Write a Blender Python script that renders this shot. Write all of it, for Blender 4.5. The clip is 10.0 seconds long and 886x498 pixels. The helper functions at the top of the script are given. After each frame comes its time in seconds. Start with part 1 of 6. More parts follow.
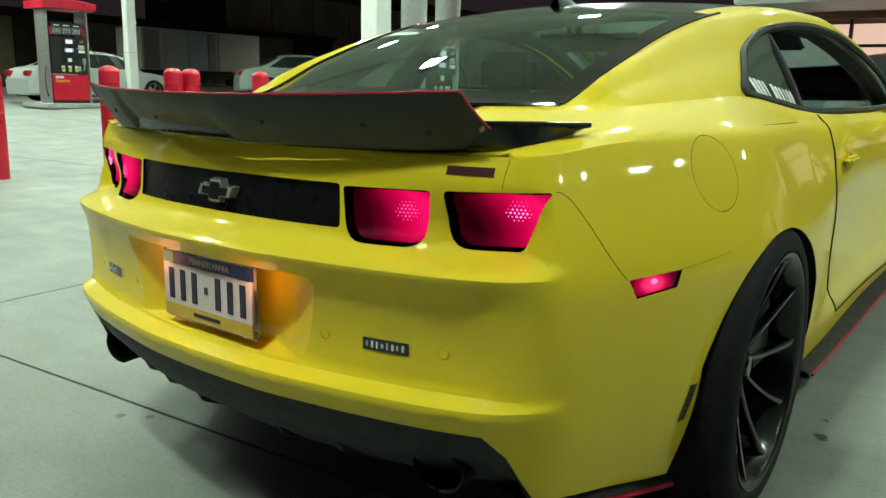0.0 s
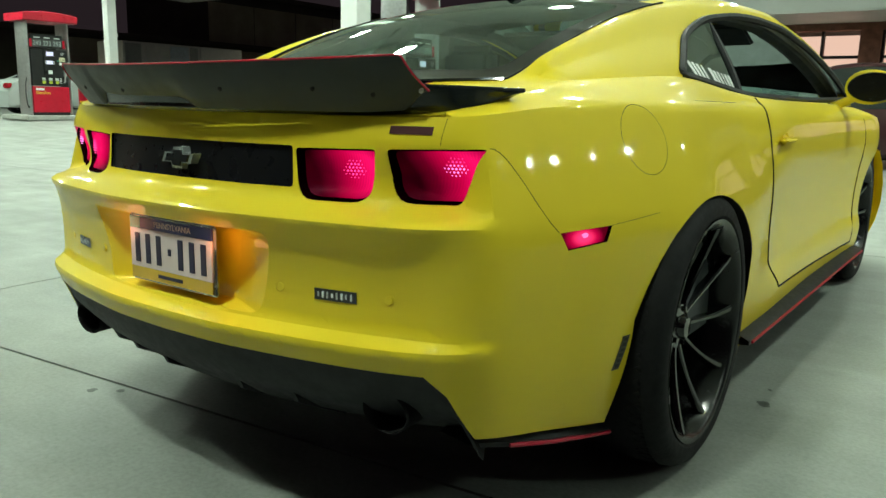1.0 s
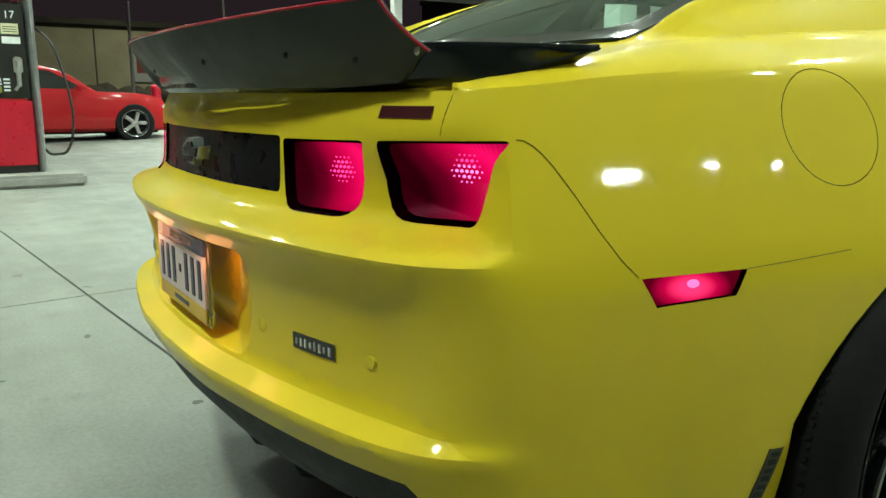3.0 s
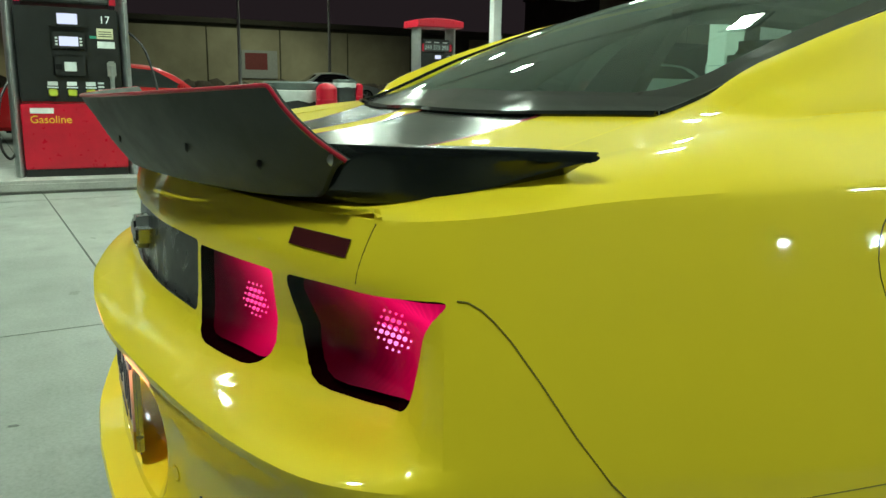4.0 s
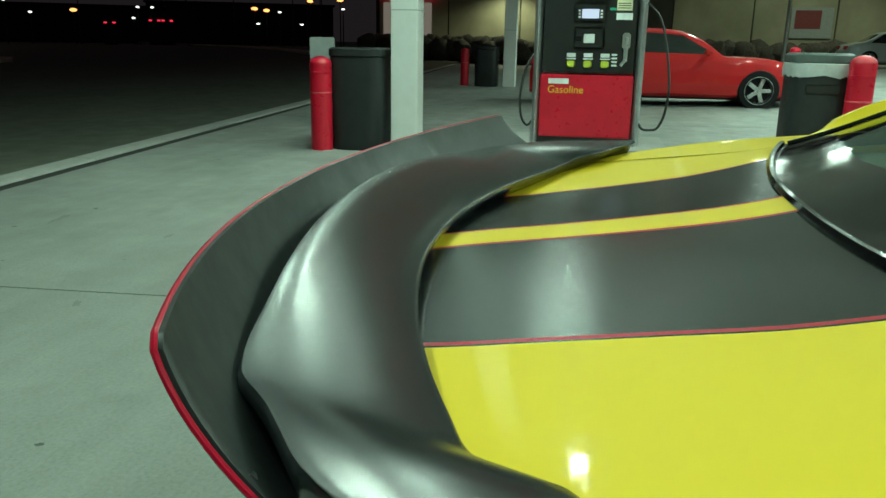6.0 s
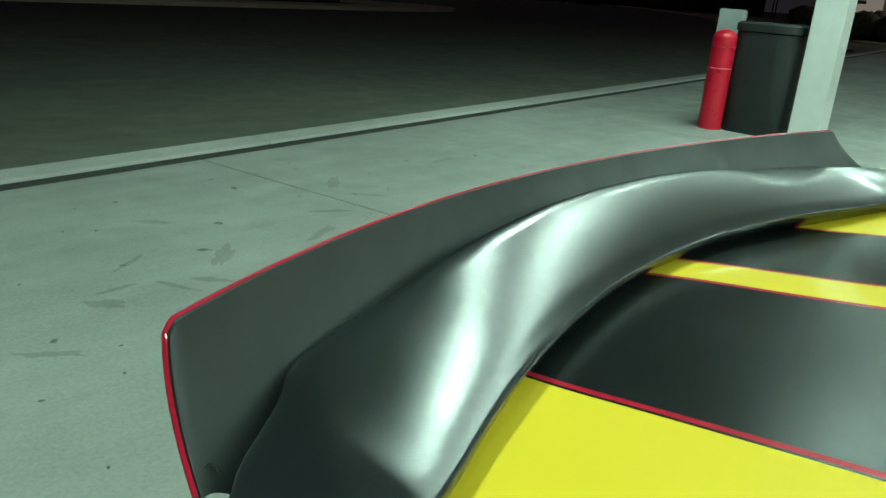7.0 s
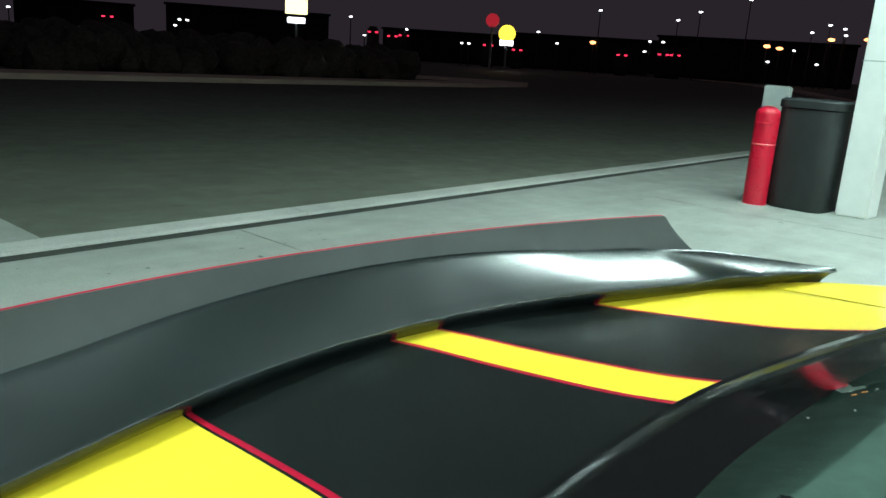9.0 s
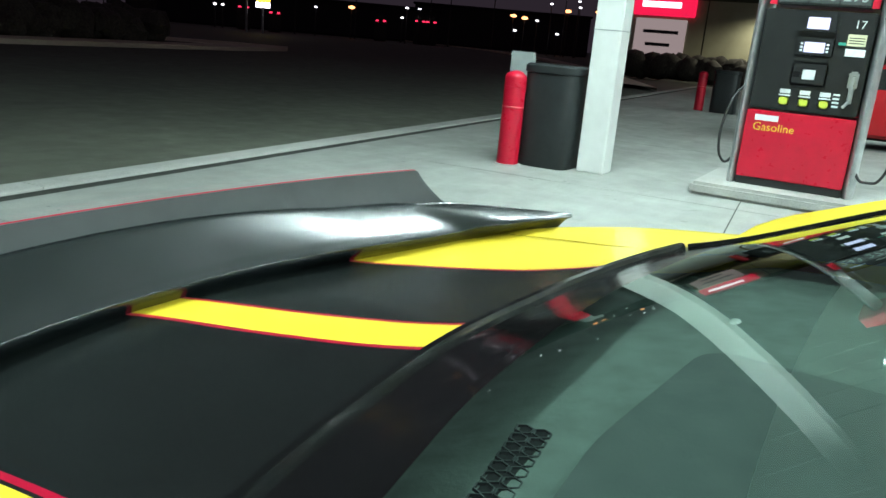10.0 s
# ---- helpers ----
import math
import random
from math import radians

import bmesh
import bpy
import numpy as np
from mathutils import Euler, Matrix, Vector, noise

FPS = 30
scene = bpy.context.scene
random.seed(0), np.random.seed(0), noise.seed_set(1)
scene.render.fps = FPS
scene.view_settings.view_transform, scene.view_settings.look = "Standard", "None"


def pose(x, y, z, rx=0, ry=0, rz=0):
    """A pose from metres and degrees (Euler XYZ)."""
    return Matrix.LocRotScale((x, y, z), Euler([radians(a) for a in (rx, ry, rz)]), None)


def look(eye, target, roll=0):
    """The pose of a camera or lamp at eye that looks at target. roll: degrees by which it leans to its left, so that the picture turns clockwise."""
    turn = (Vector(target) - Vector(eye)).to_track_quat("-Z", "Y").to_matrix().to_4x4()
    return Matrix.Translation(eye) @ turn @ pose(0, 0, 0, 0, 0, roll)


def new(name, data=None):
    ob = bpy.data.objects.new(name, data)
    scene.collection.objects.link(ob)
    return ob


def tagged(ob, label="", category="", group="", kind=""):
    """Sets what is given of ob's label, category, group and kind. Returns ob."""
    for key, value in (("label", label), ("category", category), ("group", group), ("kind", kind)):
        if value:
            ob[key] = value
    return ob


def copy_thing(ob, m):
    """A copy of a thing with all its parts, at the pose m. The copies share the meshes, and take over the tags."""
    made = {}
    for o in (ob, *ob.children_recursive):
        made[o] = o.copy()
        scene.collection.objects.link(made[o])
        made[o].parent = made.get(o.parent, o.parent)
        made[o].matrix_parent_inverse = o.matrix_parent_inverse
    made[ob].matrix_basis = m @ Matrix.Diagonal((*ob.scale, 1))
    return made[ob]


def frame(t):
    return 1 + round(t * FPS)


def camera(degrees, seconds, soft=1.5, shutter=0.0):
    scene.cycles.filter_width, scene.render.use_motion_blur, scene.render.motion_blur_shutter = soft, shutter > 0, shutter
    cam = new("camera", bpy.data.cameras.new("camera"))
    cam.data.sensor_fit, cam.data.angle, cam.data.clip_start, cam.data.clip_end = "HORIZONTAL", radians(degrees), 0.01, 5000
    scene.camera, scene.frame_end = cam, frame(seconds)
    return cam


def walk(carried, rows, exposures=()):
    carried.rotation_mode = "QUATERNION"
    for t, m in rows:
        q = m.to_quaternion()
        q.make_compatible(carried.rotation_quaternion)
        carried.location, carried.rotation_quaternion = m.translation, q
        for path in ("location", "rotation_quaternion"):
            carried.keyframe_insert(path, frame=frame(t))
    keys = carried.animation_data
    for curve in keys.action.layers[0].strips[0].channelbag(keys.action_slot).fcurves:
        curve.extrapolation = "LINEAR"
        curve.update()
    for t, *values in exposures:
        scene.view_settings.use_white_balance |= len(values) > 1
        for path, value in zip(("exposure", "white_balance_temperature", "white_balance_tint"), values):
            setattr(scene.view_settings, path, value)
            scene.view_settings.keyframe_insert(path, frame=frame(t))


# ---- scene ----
cam = camera(59.9, 10.0)
PATH = [
    (0, (1.352, -0.841, 1.024), (0.188, 0.732, 0.614), 1.4),
    (0.5, (1.433, -0.959, 1.001), (0.268, 0.62, 0.612), 1.1),
    (1, (1.496, -0.899, 0.933), (0.359, 0.703, 0.561), 1.3),
    (1.5, (1.466, -0.738, 0.908), (0.28, 0.828, 0.535), 0.8),
    (2, (1.475, -0.552, 0.899), (0.192, 0.931, 0.506), 0.7),
    (2.5, (1.472, -0.386, 0.875), (-0.019, 0.888, 0.486), 0.2),
    (4, (1.245, 0.073, 1.016), (-0.508, 0.948, 0.615), 0.9),
    (4.5, (1.148, 0.229, 1.07), (-0.665, 0.976, 0.677), 0.4),
    (5, (1.06, 0.31, 1.142), (-0.826, 0.841, 0.736), 0.0),
    (5.5, (0.921, 0.375, 1.152), (-1.016, 0.528, 0.678), 0.2),
    (6, (0.876, 0.428, 1.15), (-1.016, 0.044, 0.628), 1.0),
    (7.5, (0.716, 0.677, 1.223), (-0.548, -0.726, 0.564), 5.4),
    (8, (0.681, 0.795, 1.238), (-0.529, -0.674, 0.622), 5.7),
    (8.5, (0.651, 0.897, 1.252), (-0.576, -0.584, 0.707), 5.6),
    (9, (0.608, 0.934, 1.265), (-0.729, -0.47, 0.776), 3.7),
    (9.5, (0.565, 0.953, 1.264), (-0.972, -0.229, 0.774), 4.0),
    (10, (0.569, 0.939, 1.246), (-1.122, 0.01, 0.717), 5.0),
]
LIGHT = [(0.0, 0.13, 6600, 6), (2.5, 0.20, 6700, 12), (4.0, -0.02, 6600, 4), (5.0, -0.17, 6450, -8), (6.0, -0.25, 6150, -9), (7.5, 0.20, 5850, -5), (8.5, 0.46, 5750, 3), (9.5, 0.69, 5780, 14), (10.0, 0.70, 5800, 17)]
walk(cam, [(t, look(eye, target, roll)) for t, eye, target, roll in PATH], LIGHT)

# ---- world and light ----
world = bpy.data.worlds.new("night")
scene.world = world
world.use_nodes = True
world.node_tree.nodes["Background"].inputs[0].default_value = (0.0150, 0.0108, 0.0128, 1)
world.node_tree.nodes["Background"].inputs[1].default_value = 1.0

LAMP_POWER = 128
LAMP_SPREAD = 165

# ---- materials ----
def nt(name):
    m = bpy.data.materials.new(name)
    m.use_nodes = True
    t = m.node_tree
    return m, t, t.nodes["Principled BSDF"]


def setp(b, **kw):
    for k, v in kw.items():
        key = k.replace("_", " ").title().replace("Ior", "IOR")
        if isinstance(v, tuple) and len(v) == 3:
            v = (*v, 1)
        b.inputs[key].default_value = v


def tex_noise(t, scale, detail=4.0, rough=0.6, coords="Object", stretch=None):
    tc = t.nodes.new("ShaderNodeTexCoord")
    n = t.nodes.new("ShaderNodeTexNoise")
    n.inputs["Scale"].default_value = scale
    n.inputs["Detail"].default_value = detail
    n.inputs["Roughness"].default_value = rough
    if stretch:
        mp = t.nodes.new("ShaderNodeMapping")
        mp.inputs["Scale"].default_value = stretch
        t.links.new(tc.outputs[coords], mp.inputs["Vector"])
        t.links.new(mp.outputs["Vector"], n.inputs["Vector"])
    else:
        t.links.new(tc.outputs[coords], n.inputs["Vector"])
    return n.outputs["Fac"]


def ramp(t, fac, stops):
    r = t.nodes.new("ShaderNodeValToRGB")
    e = r.color_ramp.elements
    while len(e) < len(stops):
        e.new(0.5)
    for q, (p, c) in zip(e, stops):
        q.position = p
        q.color = (*c, 1) if len(c) == 3 else c
    t.links.new(fac, r.inputs["Fac"])
    return r.outputs["Color"]


def mix(t, fac, a, b, blend="MIX"):
    m = t.nodes.new("ShaderNodeMix")
    m.data_type, m.blend_type = "RGBA", blend
    for s, v in ((m.inputs[0], fac), (m.inputs[6], a), (m.inputs[7], b)):
        if hasattr(v, "is_linked"):
            t.links.new(v, s)
        elif isinstance(v, tuple):
            s.default_value = (*v, 1)
        else:
            s.default_value = v
    return m.outputs[2]


def bump(t, b, height, strength=0.2, dist=0.01):
    n = t.nodes.new("ShaderNodeBump")
    n.inputs["Strength"].default_value = strength
    n.inputs["Distance"].default_value = dist
    t.links.new(height, n.inputs["Height"])
    t.links.new(n.outputs["Normal"], b.inputs["Normal"])


def plain(name, col, rough=0.5, metal=0.0, coat=0.0, vary=0.15, scale=8.0, relief=0.0, relief_scale=200.0, spec=0.5, wear=0.07):
    m, t, b = nt(name)
    f = tex_noise(t, scale)
    lo, hi = tuple(c * (1 - vary) for c in col), tuple(min(1, c * (1 + vary)) for c in col)
    t.links.new(ramp(t, f, [(0.3, lo), (0.7, hi)]), b.inputs["Base Color"])
    r2 = ramp(t, tex_noise(t, scale * 3.1), [(0.3, (max(0, rough - wear),) * 3), (0.75, (min(1, rough + wear * 1.25),) * 3)])
    t.links.new(r2, b.inputs["Roughness"])
    setp(b, metallic=metal, coat_weight=coat, coat_roughness=0.04, specular_ior_level=spec)
    if relief:
        bump(t, b, tex_noise(t, relief_scale, 3.0), relief, 0.002)
    return m


def car_paint(name, col, rough=0.55, coat_rough=0.03):
    m, t, b = nt(name)
    f = tex_noise(t, 2.5)
    t.links.new(ramp(t, f, [(0.25, tuple(c * 0.96 for c in col)), (0.75, col)]), b.inputs["Base Color"])
    setp(b, roughness=rough, coat_weight=0.62, coat_roughness=coat_rough, specular_ior_level=0.12)
    dust = tex_noise(t, 60.0, 5.0)
    t.links.new(ramp(t, dust, [(0.4, (coat_rough,) * 3), (0.9, (coat_rough + 0.08,) * 3)]), b.inputs["Coat Roughness"])
    bump(t, b, tex_noise(t, 320.0, 2.0), 0.015, 0.001)
    return m


def glow(name, col, strength):
    m, t, b = nt(name)
    setp(b, base_color=(0, 0, 0), emission_color=col, emission_strength=strength, roughness=0.4)
    return m


def glass_mat(name, tint, ior=1.5, rough=0.0, gloss=1.0):
    m, t, b = nt(name)
    t.nodes.remove(b)
    fr = t.nodes.new("ShaderNodeFresnel")
    fr.inputs["IOR"].default_value = ior
    k = t.nodes.new("ShaderNodeMath")
    k.operation = "MULTIPLY"
    k.inputs[1].default_value = gloss
    t.links.new(fr.outputs[0], k.inputs[0])
    tr = t.nodes.new("ShaderNodeBsdfTransparent")
    tr.inputs["Color"].default_value = (*tint, 1)
    gl = t.nodes.new("ShaderNodeBsdfGlossy")
    gl.inputs["Roughness"].default_value = rough
    gl.inputs["Color"].default_value = (0.88, 1, 0.93, 1)
    mx = t.nodes.new("ShaderNodeMixShader")
    t.links.new(k.outputs[0], mx.inputs[0])
    t.links.new(tr.outputs[0], mx.inputs[1])
    t.links.new(gl.outputs[0], mx.inputs[2])
    t.links.new(mx.outputs[0], t.nodes["Material Output"].inputs[0])
    return m


YELLOW = car_paint("yellow_paint", (0.82, 0.615, 0.026))
RED_TRIM = car_paint("red_trim", (0.42, 0.006, 0.03), 0.35)
SATIN = plain("satin_black_wrap", (0.0085, 0.0105, 0.010), 0.21, vary=0.3, scale=4, wear=0.02)
SPOILER = plain("satin_black_spoiler", (0.009, 0.012, 0.0125), 0.235, vary=0.3, scale=3, wear=0.022)
FLAP = plain("matt_black_flap", (0.015, 0.019, 0.0185), 0.5, vary=0.2, scale=6, relief=0.05)
PLASTIC = plain("black_plastic", (0.022, 0.022, 0.024), 0.6, vary=0.3, scale=12, relief=0.05, spec=0.25)
GAP = plain("gap_dark", (0.014, 0.013, 0.014), 0.9, spec=0.1)
PANEL_BLACK = plain("smoked_panel", (0.006, 0.006, 0.008), 0.3, vary=0.2, spec=0.22)
EMBLEM_GREY = plain("emblem_grey", (0.36, 0.38, 0.38), 0.25, metal=0.5, vary=0.1)
GLOSS_BLACK = plain("gloss_black", (0.008, 0.008, 0.009), 0.22, coat=0.3, vary=0.2)
FRIT = plain("glass_frit", (0.006, 0.0065, 0.0065), 0.10, coat=0.15, vary=0.1, spec=0.3)
RUBBER = plain("tyre_rubber", (0.007, 0.0068, 0.0075), 0.75, vary=0.3, scale=20, relief=0.15, spec=0.2)
CHROME = plain("chrome", (0.75, 0.76, 0.78), 0.12, metal=1.0, vary=0.05)
DARK_CHROME = plain("dark_chrome", (0.36, 0.38, 0.38), 0.22, metal=1.0, vary=0.2)
STEEL = plain("brushed_steel", (0.50, 0.52, 0.52), 0.34, metal=0.85, vary=0.12, scale=14)
TINT = glass_mat("tinted_glass", (0.48, 0.70, 0.60))
TINT_DARK = glass_mat("dark_tinted_glass", (0.16, 0.19, 0.18), gloss=0.45)
CABIN = plain("cabin_trim", (0.035, 0.04, 0.04), 0.7, vary=0.2, relief=0.2)
SEAT = plain("grey_seat_cloth", (0.11, 0.12, 0.112), 0.85, vary=0.25, scale=30, relief=0.3)


# ---- mesh helpers ----
def finish(me, angle=35):
    me.polygons.foreach_set("use_smooth", [True] * len(me.polygons))
    me.set_sharp_from_angle(angle=radians(angle))
    me.update()


def part(name, bm, material, parent, label="", angle=35):
    """One mesh object under a thing, from a bmesh."""
    me = bpy.data.meshes.new(name)
    bm.to_mesh(me)
    bm.free()
    for m in material if isinstance(material, (list, tuple)) else (material,):
        me.materials.append(m)
    finish(me, angle)
    ob = new(name, me)
    ob.parent = parent
    return tagged(ob, label)


def thing(name, label, category, at=None, group="", kind=""):
    ob = new(name)
    ob.empty_display_size = 0.1
    if at is not None:
        ob.matrix_basis = at
    return tagged(ob, label, category, group, kind)


def solid(name, bm, material, label, category, group="", kind="", at=None, angle=35):
    ob = part(name, bm, material, None, "", angle)
    if at is not None:
        ob.matrix_basis = at
    return tagged(ob, label, category, group, kind)


def box(bm, lo, hi, bev=0.0, seg=2, m=None):
    g = bmesh.ops.create_cube(bm, size=1)["verts"]
    c = [(a + b) / 2 for a, b in zip(lo, hi)]
    s = [b - a for a, b in zip(lo, hi)]
    for v in g:
        v.co = Vector([c[i] + v.co[i] * s[i] for i in range(3)])
    if bev:
        e = list({e for v in g for e in v.link_edges})
        r = bmesh.ops.bevel(bm, geom=e, offset=bev, segments=seg, affect="EDGES", clamp_overlap=True)
        g = list({v for f in r["faces"] for v in f.verts} | {v for v in g if v.is_valid})
    if m is not None:
        bmesh.ops.transform(bm, matrix=m, verts=g)
    return g


def cyl(bm, p, q, r, r2=None, n=20, cap=True):
    p, q = Vector(p), Vector(q)
    d = q - p
    m = Matrix.Translation((p + q) / 2) @ d.to_track_quat("Z", "Y").to_matrix().to_4x4()
    return bmesh.ops.create_cone(bm, cap_ends=cap, segments=n, radius1=r, radius2=r if r2 is None else r2, depth=d.length, matrix=m)["verts"]


def lathe(bm, prof, n=32, m=None, closed=False):
    """Turns a profile of (radius, height) about z."""
    rings = []
    for r, z in prof:
        rings.append([bm.verts.new((r * math.cos(2 * math.pi * k / n), r * math.sin(2 * math.pi * k / n), z)) for k in range(n)])
    pairs = list(zip(rings, rings[1:])) + ([(rings[-1], rings[0])] if closed else [])
    for a, b in pairs:
        for k in range(n):
            bm.faces.new((a[k], a[(k + 1) % n], b[(k + 1) % n], b[k]))
    if m is not None:
        bmesh.ops.transform(bm, matrix=m, verts=[v for r in rings for v in r])
    return rings


def tube(bm, pts, r, n=8, cap=True, squash=1.0):
    pts = [Vector(p) for p in pts]
    rings = []
    for i, p in enumerate(pts):
        d = (pts[min(i + 1, len(pts) - 1)] - pts[max(i - 1, 0)]).normalized()
        a = d.cross(Vector((0, 0, 1)))
        a = a.normalized() if a.length > 1e-4 else Vector((1, 0, 0))
        b = a.cross(d).normalized()
        rings.append([bm.verts.new(p + r * (math.cos(2 * math.pi * k / n) * a + squash * math.sin(2 * math.pi * k / n) * b)) for k in range(n)])
    for s, t in zip(rings, rings[1:]):
        for k in range(n):
            bm.faces.new((s[k], s[(k + 1) % n], t[(k + 1) % n], t[k]))
    if cap:
        bm.faces.new(rings[0][::-1])
        bm.faces.new(rings[-1])
    return rings


def grid(bm, rows, mat=None, close=False):
    """A sheet of quads through rows of points. mat(i, j) gives the material's index."""
    vs = [[bm.verts.new(p) for p in row] for row in rows]
    for i in range(len(vs) - 1):
        n = len(vs[i])
        for j in range(n if close else n - 1):
            k = (j + 1) % n
            q = [vs[i][j], vs[i][k], vs[i + 1][k], vs[i + 1][j]]
            q = [v for a, v in enumerate(q) if (v.co - q[a - 1].co).length > 1e-7]
            if len(q) > 2:
                f = bm.faces.new(q)
                if mat:
                    f.material_index = mat(i, j)
    return vs


def spline(xs, ys):
    """A smooth curve through points, without overshoot."""
    xs, ys = np.array(xs, float), np.array(ys, float)
    h, d = np.diff(xs), np.diff(ys) / np.diff(xs)
    m = np.zeros(len(xs))
    m[0], m[-1] = d[0], d[-1]
    for i in range(1, len(xs) - 1):
        if d[i - 1] * d[i] > 0:
            w1, w2 = 2 * h[i] + h[i - 1], h[i] + 2 * h[i - 1]
            m[i] = (w1 + w2) / (w1 / d[i - 1] + w2 / d[i])

    def at(x):
        x = min(max(x, xs[0]), xs[-1])
        i = min(max(int(np.searchsorted(xs, x)) - 1, 0), len(xs) - 2)
        t = (x - xs[i]) / h[i]
        return float((1 + 2 * t) * (1 - t) ** 2 * ys[i] + t * (1 - t) ** 2 * h[i] * m[i] + t * t * (3 - 2 * t) * ys[i + 1] + t * t * (t - 1) * h[i] * m[i + 1])

    return at


def cut(bm, poly, ax, keep):
    """Cuts a convex outline, in the plane of the two axes ax, out of the faces that keep() picks. Gives the faces inside."""
    cx = sum(p[0] for p in poly) / len(poly)
    cy = sum(p[1] for p in poly) / len(poly)
    inner = [f for f in bm.faces if keep(f.calc_center_median())]
    for (x0, y0), (x1, y1) in zip(poly, poly[1:] + poly[:1]):
        n2 = (y1 - y0, x0 - x1)
        if n2[0] * (cx - x0) + n2[1] * (cy - y0) < 0:
            n2 = (-n2[0], -n2[1])
        co, no = Vector((0, 0, 0)), Vector((0, 0, 0))
        co[ax[0]], co[ax[1]], no[ax[0]], no[ax[1]] = x0, y0, *n2
        no.normalize()
        geom = list({v for f in inner for v in f.verts}) + list({e for f in inner for e in f.edges}) + inner
        r = bmesh.ops.bisect_plane(bm, geom=geom, dist=1e-6, plane_co=co, plane_no=no)
        faces = {g for g in r["geom"] if isinstance(g, bmesh.types.BMFace)} | {f for f in inner if f.is_valid}
        inner = [f for f in faces if (f.calc_center_median() - co).dot(no) > 0]
    return inner


def take(bm, faces):
    """Moves faces out of a bmesh into a new one."""
    out, seen = bmesh.new(), {}
    for f in faces:
        for v in f.verts:
            if v not in seen:
                seen[v] = out.verts.new(v.co)
        g = out.faces.new([seen[v] for v in f.verts])
        g.material_index = f.material_index
    bmesh.ops.delete(bm, geom=faces, context="FACES")
    return out


def words(name, text, size, m, material, parent, depth=0.0005, align="CENTER", squeeze=1.0):
    cu = bpy.data.curves.new(name, "FONT")
    cu.body, cu.size, cu.align_x, cu.align_y, cu.extrude = text, size, align, "CENTER", depth
    tmp = bpy.data.objects.new(name, cu)
    me = bpy.data.meshes.new_from_object(tmp)
    bpy.data.objects.remove(tmp)
    me.transform(m @ Matrix.Diagonal((squeeze, 1, 1, 1)))
    me.materials.clear()
    me.materials.append(material)
    ob = new(name, me)
    ob.parent = parent
    return ob

# ---- the yellow car: shell ----
car = thing("sports_car", "yellow sports coupe with black stripes parked on the concrete forecourt", "car")

PLAN = [(0, 0.10), (0.16, 0.106), (0.32, 0.128), (0.48, 0.160), (0.60, 0.194), (0.69, 0.236), (0.748, 0.30), (0.785, 0.385), (0.818, 0.49), (0.866, 0.62),
        (0.915, 0.80), (0.95, 0.95), (0.962, 1.08), (0.960, 1.40), (0.953, 1.80), (0.950, 2.4), (0.966, 3.2), (0.985, 3.75), (0.966, 4.1), (0.89, 4.40), (0.70, 4.66), (0.40, 4.79), (0.0, 4.83)]
_d = [0.0]
for _a, _b in zip(PLAN, PLAN[1:]):
    _d.append(_d[-1] + math.dist(_a, _b))
plan_x, plan_y = spline(_d, [p[0] for p in PLAN]), spline(_d, [p[1] for p in PLAN])
LEN = _d[-1]

# inset from the plan's outline by height: rear face, quarter panel, door
Z_REAR = [0.19, 0.28, 0.36, 0.40, 0.432, 0.456, 0.465, 0.472, 0.480, 0.492, 0.55, 0.62, 0.68, 0.698, 0.706, 0.715, 0.726, 0.738, 0.76, 0.83, 0.86, 0.905, 0.96]
I_REAR = [0.075, 0.062, 0.038, 0.020, 0.006, -0.004, -0.002, 0.016, 0.034, 0.041, 0.044, 0.035, 0.014, 0.004, 0.004, 0.024, 0.048, 0.064, 0.075, 0.080, 0.082, 0.098, 0.14]
Z_SIDE = [0.19, 0.28, 0.36, 0.44, 0.55, 0.66, 0.70, 0.745, 0.786, 0.86, 0.905, 0.935, 0.955, 0.965]
I_QUART = [0.055, 0.030, 0.012, 0.003, 0.0, 0.004, 0.010, 0.0215, 0.0335, 0.0575, 0.0738, 0.0870, 0.112, 0.15]
I_DOOR = [0.05, 0.018, 0.010, 0.026, 0.030, 0.022, 0.016, 0.010, 0.006, 0.012, 0.026, 0.044, 0.064, 0.085]
in_rear, in_quart, in_door = spline(Z_REAR, I_REAR), spline(Z_SIDE, I_QUART), spline(Z_SIDE, I_DOOR)
z_top = spline([0.0, 0.15, 0.32, 0.48, 0.72, 1.0, 1.4, 2.0, 2.9, 3.3, 4.2, 4.6, 4.85], [0.905, 0.905, 0.912, 0.928, 0.945, 0.955, 0.958, 0.955, 0.95, 0.945, 0.87, 0.78, 0.72])


def smooth(a, b, x):
    x = min(max((x - a) / (b - a), 0), 1)
    return x * x * (3 - 2 * x)


